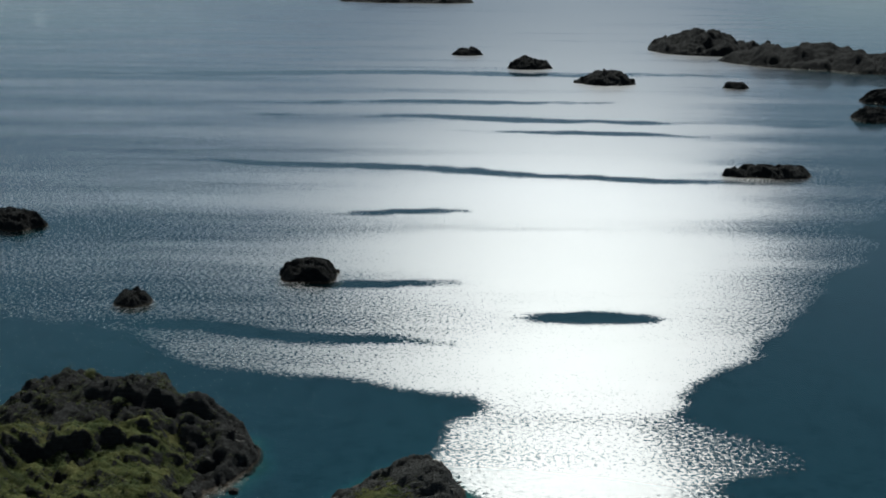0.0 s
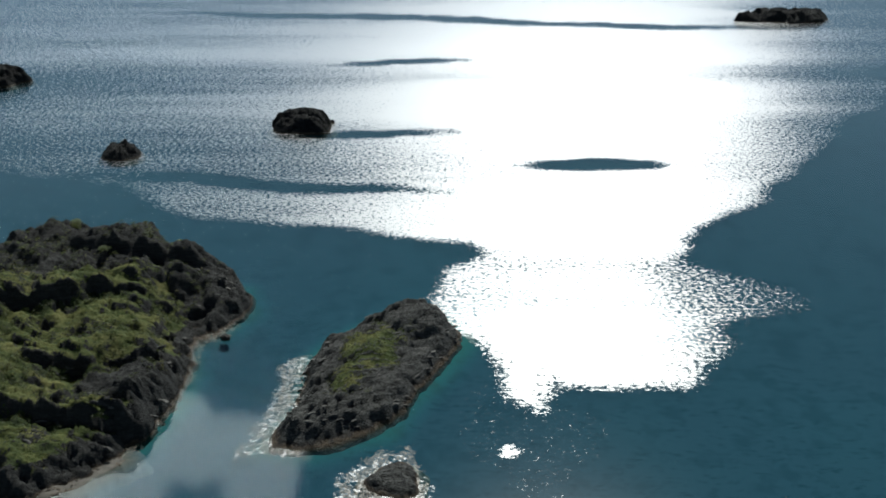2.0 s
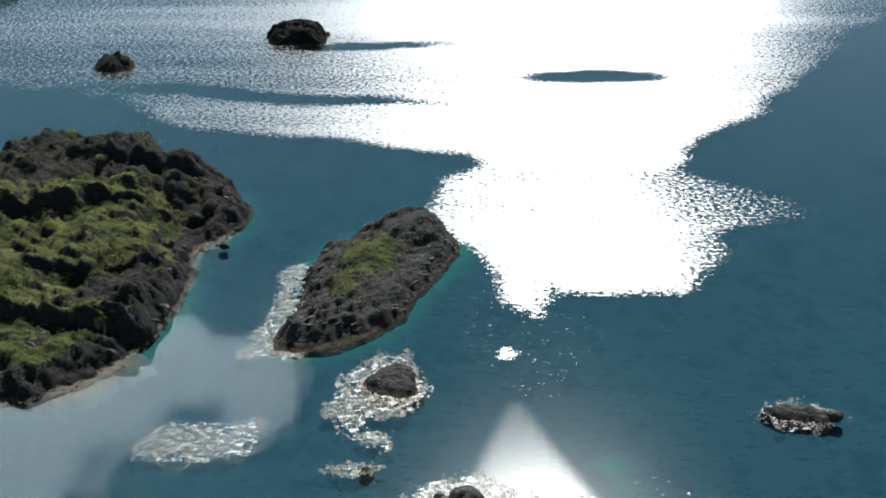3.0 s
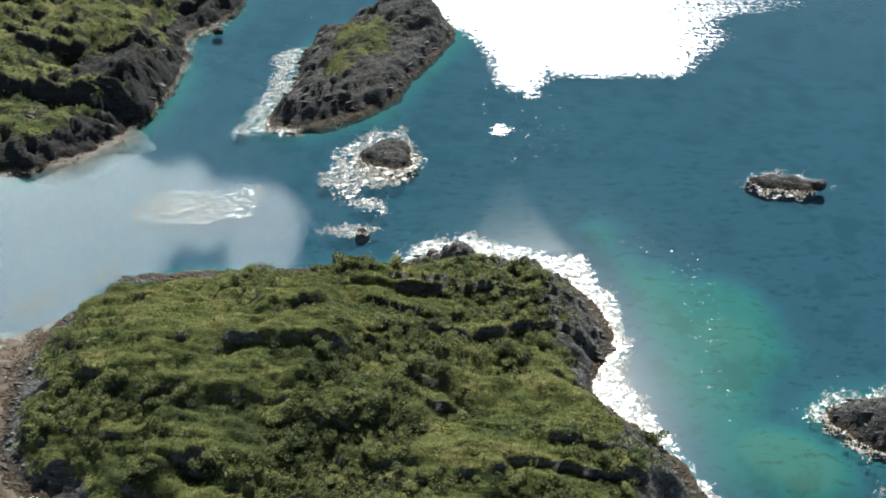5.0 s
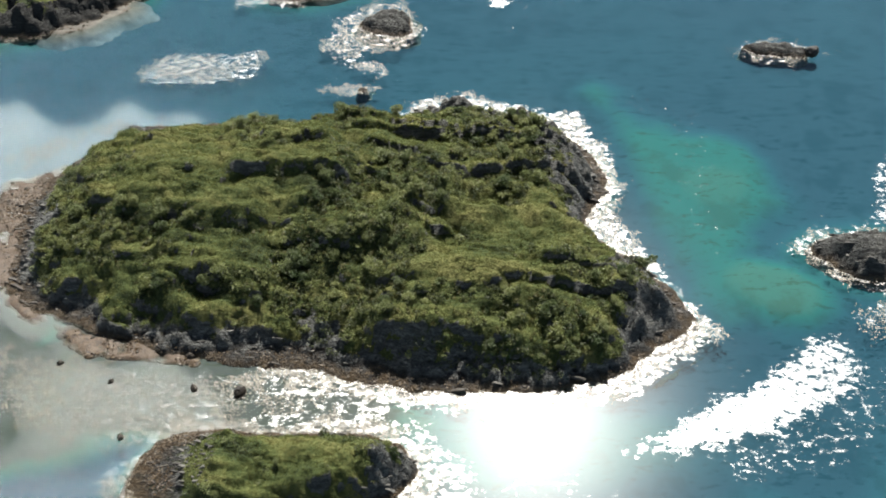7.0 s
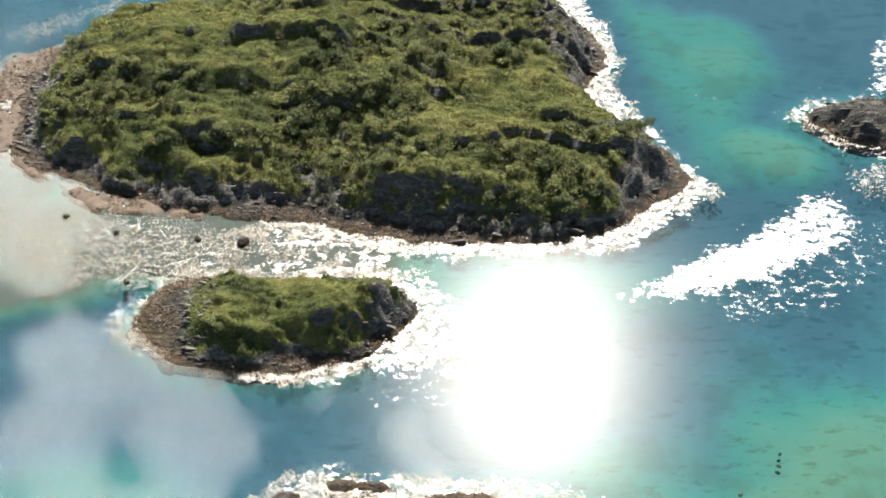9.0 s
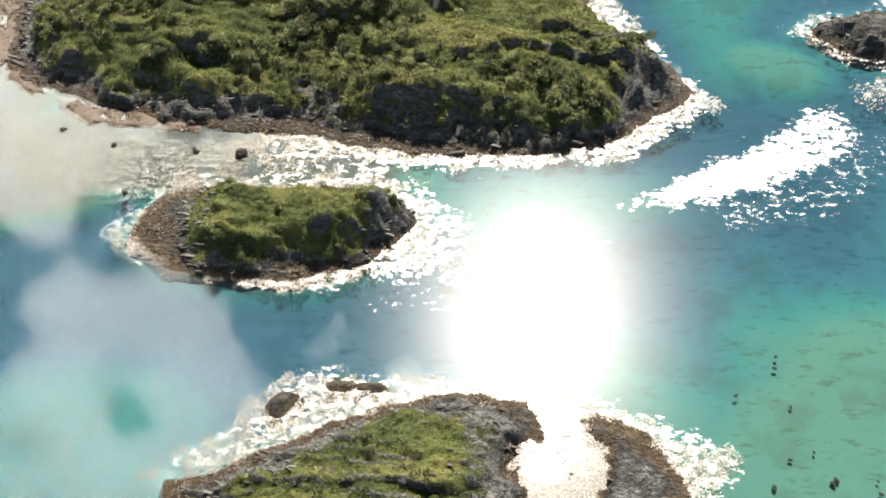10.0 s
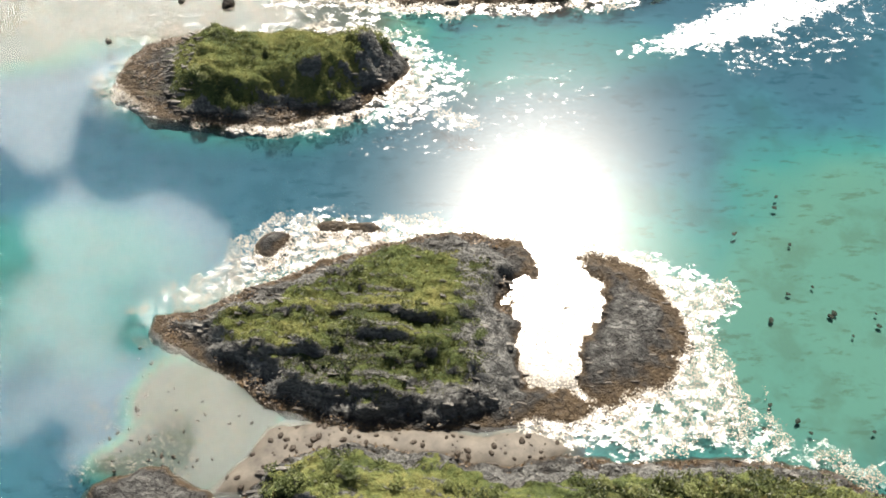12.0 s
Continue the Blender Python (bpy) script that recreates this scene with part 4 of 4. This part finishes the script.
# sunken stones in the eastern shallows
rng = np.random.RandomState(77)
for k in range(30):
    x, y, s = rng.uniform(29, 50), rng.uniform(-5, 22), rng.uniform(0.18, 0.40)
    ob = tagged(new("sunken_stone", SUNKEN[k % 3]), "dark weed-grown stone just under clear water", "stone", "sunken stones")
    ob.matrix_world = pose(x, y, -0.40 * s, 0, 0, 50 * k) @ Matrix.Diagonal((s * 1.4, s, s * 0.5, 1))

# small stones on the drowned flat
rng = np.random.RandomState(79)
for k in range(150):
    x, y, s = rng.uniform(-23, -9), rng.uniform(-8.5, 5.5), rng.uniform(0.10, 0.30)
    if inside(np.array([x]), np.array([y]), FLATS)[0] < 0.2:
        continue
    ob = new("stone", PEBBLES[k % 4])
    ob.matrix_world = pose(x, y, -0.08 + 0.12 * s, 0, 0, 50 * k) @ Matrix.Diagonal((s * 1.3, s * 0.8, s * 0.7, 1))
    ob.parent = seabed

# floating kelp and wrack
LANDS = (main, northwest, middle, small, flat, south, east)


def ground_at(x, y):
    best = np.full(x.shape, -9.0)
    for g in LANDS:
        i = np.round((x - g["xs"][0]) / g["cell"]).astype(int)
        j = np.round((y - g["ys"][0]) / g["cell"]).astype(int)
        ok = (i >= 0) & (j >= 0) & (i < len(g["xs"])) & (j < len(g["ys"]))
        best[ok] = np.maximum(best[ok], g["z"][i[ok], j[ok]])
    return best


for k, (zone, density) in enumerate(KELP):
    rng = np.random.RandomState(700 + k)
    grain = 0.075 if 0 < k < 4 else 0.105
    density = density * (3.0 if k == 3 else 5.5 if 0 < k < 4 else 2.8)
    px, py = [p[0] for p in zone], [p[1] for p in zone]
    area = (max(px) - min(px) + 4) * (max(py) - min(py) + 4)
    count = int(area * density * 2.6)
    x = rng.uniform(min(px) - 2, max(px) + 2, count)
    y = rng.uniform(min(py) - 2, max(py) + 2, count)
    deep = inside(x, y, zone) + 1.6 * fractal(x, y, 4.0, 710, 4, 0.6)
    ok = (deep > 0.35 - rng.exponential(0.12 if 0 < k < 4 else 0.32, count)) & (ground_at(x, y) < 0.12) & (fractal(x, y, 1.9, 720, 4) > 0.20 - (0.27 if k < 4 else 0.6 if k == 5 else 0.24) * np.clip(inside(x, y, zone), 0, 2.4))
    x, y = x[ok], y[ok]
    c = np.stack([x, y, rng.uniform(0.015, 0.06, len(x))], 1)
    a = rng.uniform(0, 2 * math.pi, len(x))
    tilt = rng.normal(0, 0.07, (2, len(x)))
    size = rng.uniform(0.6, 1.4, (len(x), 1)) * grain
    u = np.stack([np.cos(a), np.sin(a), tilt[0]], 1) * size
    v = np.stack([-np.sin(a), np.cos(a), tilt[1]], 1) * size * 0.55
    ob = new("floating_kelp", from_arrays("floating_kelp", *cards(c, u, v), KELP_WET))
    tagged(ob, "glistening wet kelp fronds floating in the shallows", "kelp", kind="stuff")

# brown wrack on the tidal rocks
BROWN = leaf_material("brown_wrack", (0.018, 0.012, 0.006), (0.078, 0.050, 0.023), 0.1, islands=True)
for land, count, seed, low_x, high_x in ((main, 5200, 731, -60, 30), (small, 4200, 732, -30, -22), (small, 900, 733, -20, 2), (flat, 1500, 734, -22, 10), (south, 1500, 735, -12, 40), (middle, 1500, 736, -32, 8)):
    rng = np.random.RandomState(seed)
    base = spots_on(land, rng, count * 3, lambda g: (g["z"] > -0.12) & (g["z"] < 0.75) & (fractal(*np.meshgrid(g["xs"], g["ys"], indexing="ij"), 2.5, 738, 3) > -0.1) & (g["xs"][:, None] > low_x) & (g["xs"][:, None] < high_x))
    u, v = frames_for(rng, len(base), 2.0)
    size = rng.uniform(0.06, 0.17, (len(base), 1))
    ob = new("brown_wrack", from_arrays("brown_wrack", *cards(base + (0, 0, 0.08), u * size, v * size * 0.6), BROWN))
    tagged(ob, "rust-brown bladder wrack draped over tidal rock", "seaweed", kind="stuff")

# grass tufts and low scrub
def tufts(land, count, seed, tall, name, label, mat, leaves, spread, rule):
    rng = np.random.RandomState(seed)
    base = spots_on(land, rng, count, rule)
    if not len(base):
        return
    root = np.repeat(base, leaves, 0)
    total = len(root)
    off = rng.normal(0, spread, (total, 3)) * (1, 1, 0)
    if mat is BLADE:
        lean = rng.normal(0, 0.35, (total, 3)) + (0.12, -0.12, 1.0)
        h = tall * rng.uniform(0.5, 1.2, (total, 1))
        side = np.cross(lean, rng.normal(size=(total, 3)))
        side *= 0.035 / np.linalg.norm(side, axis=1)[:, None]
        p = root + off - (0, 0, 0.08)
        co = np.stack([p - side, p + side, p + lean * h], 1).reshape(-1, 3)
        faces = np.arange(len(co)).reshape(-1, 3)
    else:
        big = np.repeat(rng.uniform(0.5, 1.3, (len(base), 1)), leaves, 0)
        d = rng.normal(size=(total, 3))
        d /= np.linalg.norm(d, axis=1)[:, None]
        d[:, 2] = np.abs(d[:, 2])
        p = root + d * big * tall * rng.uniform(0.6, 1.05, (total, 1)) * (1.15, 1.15, 0.8)
        u, v = frames_for(rng, total, 0.6)
        size = rng.uniform(0.06, 0.145, (total, 1))
        co, faces = cards(p, u * size, v * size * 0.6)
    tagged(new(name, from_arrays(name, co, faces, mat)), label, name.split("_")[0], kind="stuff")


def thicket(g):
    """Noise that is high where bushes crowd and low on open turf."""
    return fractal(*np.meshgrid(g["xs"], g["ys"], indexing="ij"), 11, 960, 4, 0.6) + 0.45 * g["foot"] - 0.12


def green(level, steep=1.6, dense=-9.0):
    return lambda g: (g["turf"] > level) & (g["z"] > 1.1) & (g["slope"] < steep) & (thicket(g) > dense)


for land, grass_n, scrub_n, seed, tall in ((main, 30000, 1300, 801, 0.30), (northwest, 6000, 1700, 802, 0.4), (middle, 700, 30, 803, 0.3), (small, 5200, 16, 804, 0.18), (flat, 4600, 60, 805, 0.20),
                                          (south, 3000, 900, 806, 0.26)):
    tufts(land, grass_n, seed, tall, "grass_tufts", "dry olive and yellow grass tufts on the islet", BLADE, 6, 0.14, green(0.35, 2.2))
    tufts(land, scrub_n, seed + 20, 0.8 if land is northwest else 0.55, "scrub", "low dark green heath and juniper scrub", SCRUB, 50, 0.0, green(-0.1 if land is main else 0.2, 3.2 if land is main else 1.7, -0.1 if land in (northwest, south) else 0.06))

HEATH = leaf_material("heather_sprigs", (0.034, 0.044, 0.012), (0.140, 0.130, 0.042), 0.4, islands=True)
for land, count, seed in ((main, 1300, 861), (northwest, 1200, 862), (south, 250, 865)):
    tufts(land, count, seed, 0.24, "heather", "brown-olive heather and crowberry mats", HEATH, 30, 0.0, green(0.2, 1.3, -0.02))

for land, count, seed in ((main, 330, 871), (northwest, 160, 872), (south, 200, 873), (small, 4, 874)):
    tufts(land, count, seed, 0.62, "thicket", "low pale green willow thicket in the hollows", LEAF, 105, 0.0, green(0.2, 2.0, 0.02 if land is main else -0.2))

# birch and willow bushes
CROWNS, STEMS = [crown_mesh(900 + k) for k in range(6)], [stem_mesh(920 + k) for k in range(3)]


def bush_kind(k, label):
    ob = new("bush")
    tagged(ob, label, "bush", "bushes on the islets")
    t = new("trunk", STEMS[k % 3])
    c = new("crown", CROWNS[k])
    t.parent = c.parent = ob
    return ob


KINDS = [bush_kind(k, ("low green birch bush with a rounded leafy crown", "yellow-green willow bush among the grass")[k % 2]) for k in range(6)]
first = set()
for land, count, seed, low, high in ((main, 175, 951, 0.5, 1.25), (northwest, 30, 952, 0.8, 1.6), (small, 5, 953, 0.4, 0.7), (flat, 6, 954, 0.4, 0.7), (south, 80, 955, 0.35, 0.8)):
    rng = np.random.RandomState(seed)
    for x, y, z in spots_on(land, rng, count, lambda g: (g["turf"] > 0.25) & (g["z"] > 1.6) & (g["slope"] < 2.4) & (thicket(g) > (-0.25 if land is south else 0.12))):
        k = rng.randint(6)
        s = rng.uniform(low, high)
        m = pose(x, y, z - 0.1, 0, 0, rng.uniform(0, 360)) @ Matrix.Diagonal((s, s, s * rng.uniform(0.75, 1.1), 1))
        if k not in first:
            first.add(k)
            KINDS[k].matrix_world = m
        else:
            ob = copy_thing(KINDS[k], Matrix())
            ob.matrix_world = m

def drowned(n, l, col):
    """The tint that the water gives to ground below it."""
    sep = n("ShaderNodeSeparateXYZ")
    l(n("ShaderNodeNewGeometry").outputs["Position"], sep.inputs[0])
    deep = n("ShaderNodeMapRange", clamp=True)
    for key, value in zip(("From Min", "From Max", "To Min", "To Max"), (-0.05, -1.2, 0.0, 1.0)):
        deep.inputs[key].default_value = value
    l(sep.outputs[2], deep.inputs[0])
    return blend(n, l, deep.outputs[0], col, (0.024, 0.068, 0.094))


# sand between the flat islet and the southern shore
SAND = material("pale_sand")
m, n, l, out = SAND
tone = ramp(n, [(0.3, (0.032, 0.028, 0.021)), (0.7, (0.088, 0.077, 0.059))])
l(spot(n, l, 0.8, 6.0, 0.65), tone.inputs[0])
bsdf = n("ShaderNodeBsdfPrincipled", Roughness=0.7)
l(drowned(n, l, tone.outputs[0]), bsdf.inputs["Base Color"])
l(bump(n, l, spot(n, l, 6.0, 4.0, 0.6), 0.4, 0.05), bsdf.inputs["Normal"])
l(bsdf.outputs[0], out.inputs[0])


MUD = material("brown_tidal_sand")
m, n, l, out = MUD
tone = ramp(n, [(0.32, (0.022, 0.013, 0.007)), (0.55, (0.062, 0.038, 0.019)), (0.75, (0.072, 0.051, 0.031))])
l(spot(n, l, 1.1, 7.0, 0.72), tone.inputs[0])
bsdf = n("ShaderNodeBsdfPrincipled", Roughness=0.6)
l(drowned(n, l, tone.outputs[0]), bsdf.inputs["Base Color"])
l(bump(n, l, spot(n, l, 5.0, 5.0, 0.7), 0.7, 0.12), bsdf.inputs["Normal"])
l(bsdf.outputs[0], out.inputs[0])


def beach(outline, label, seed, top=0.35, mat=None, stones=0, ragged=0.7, lumps=0.05, wrack=0, apron=2.2):
    xs = np.arange(min(p[0] for p in outline) - apron, max(p[0] for p in outline) + apron, 0.3)
    ys = np.arange(min(p[1] for p in outline) - apron, max(p[1] for p in outline) + apron, 0.3)
    x, y = np.meshgrid(xs, ys, indexing="ij")
    d = inside(x, y, outline) + ragged * fractal(x, y, 3 + ragged, seed, 4)
    z = -1.9 + step(-apron, 1.6, d) ** 0.6 * (1.9 + top) + lumps * fractal(x, y, 1.2 + 2 * lumps, seed + 9, 4, 0.6)
    ob = tagged(sheet("beach", xs, ys, z, mat or SAND[0], keep=d > 0.05 - apron), label, "beach", kind="structure")
    rng = np.random.RandomState(seed)
    land = dict(xs=xs, ys=ys, z=z, d=d, cell=0.3)
    for x, y, z in spots_on(land, rng, stones, lambda g: (g["z"] > -0.15) & (g["d"] > -0.5)):
        st = new("stone", PEBBLES[rng.randint(4)])
        s = 0.08 + 0.5 * rng.uniform(0, 1) ** 2.5
        st.matrix_world = pose(x, y, z + 0.02 * s, 0, 0, rng.uniform(0, 360)) @ Matrix.Diagonal((s, s * 0.8, s * 0.6, 1))
        st.parent = ob
    if wrack:
        base = spots_on(land, rng, wrack, lambda g: (g["z"] > -0.05) & (fractal(*np.meshgrid(g["xs"], g["ys"], indexing="ij"), 2.5, seed + 3, 4) > -0.05))
        u, v = frames_for(rng, len(base), 2.0)
        size = rng.uniform(0.10, 0.28, (len(base), 1))
        weed = new("brown_wrack", from_arrays("brown_wrack", *cards(base + (0, 0, 0.05), u * size, v * size * 0.6), BROWN))
        tagged(weed, "rust-brown wrack strewn over a tidal flat", "seaweed", kind="stuff")


beach([(-12.8, -9), (-10.5, -5.9), (-8.8, -3.0), (-5, -2.8), (3, -3.2), (12, -3.6), (14.5, -5), (12, -7.2), (0, -6.6), (-8, -9)], "narrow pale sand and shingle beach", 41, stones=210)
beach([(-66, 122.5), (-62.5, 128), (-60, 133.5), (-54, 134.5), (-51.6, 131.5), (-57.6, 124.5), (-62, 121.8)], "thin strip of pale sand along a rocky shore", 43, 0.18, SAND[0], 110, 1.6, 0.12, 900, apron=4.5)
beach([(-58, 72), (-57, 82), (-51, 86), (-50, 72), (-46, 60), (-36, 54), (-24, 51), (-24, 49.5), (-37, 51.8), (-48, 56.5), (-54, 63)], "brown tidal flat of sand and wrack", 47, 0.10, MUD[0], 170, 2.2, 0.30, 6000)
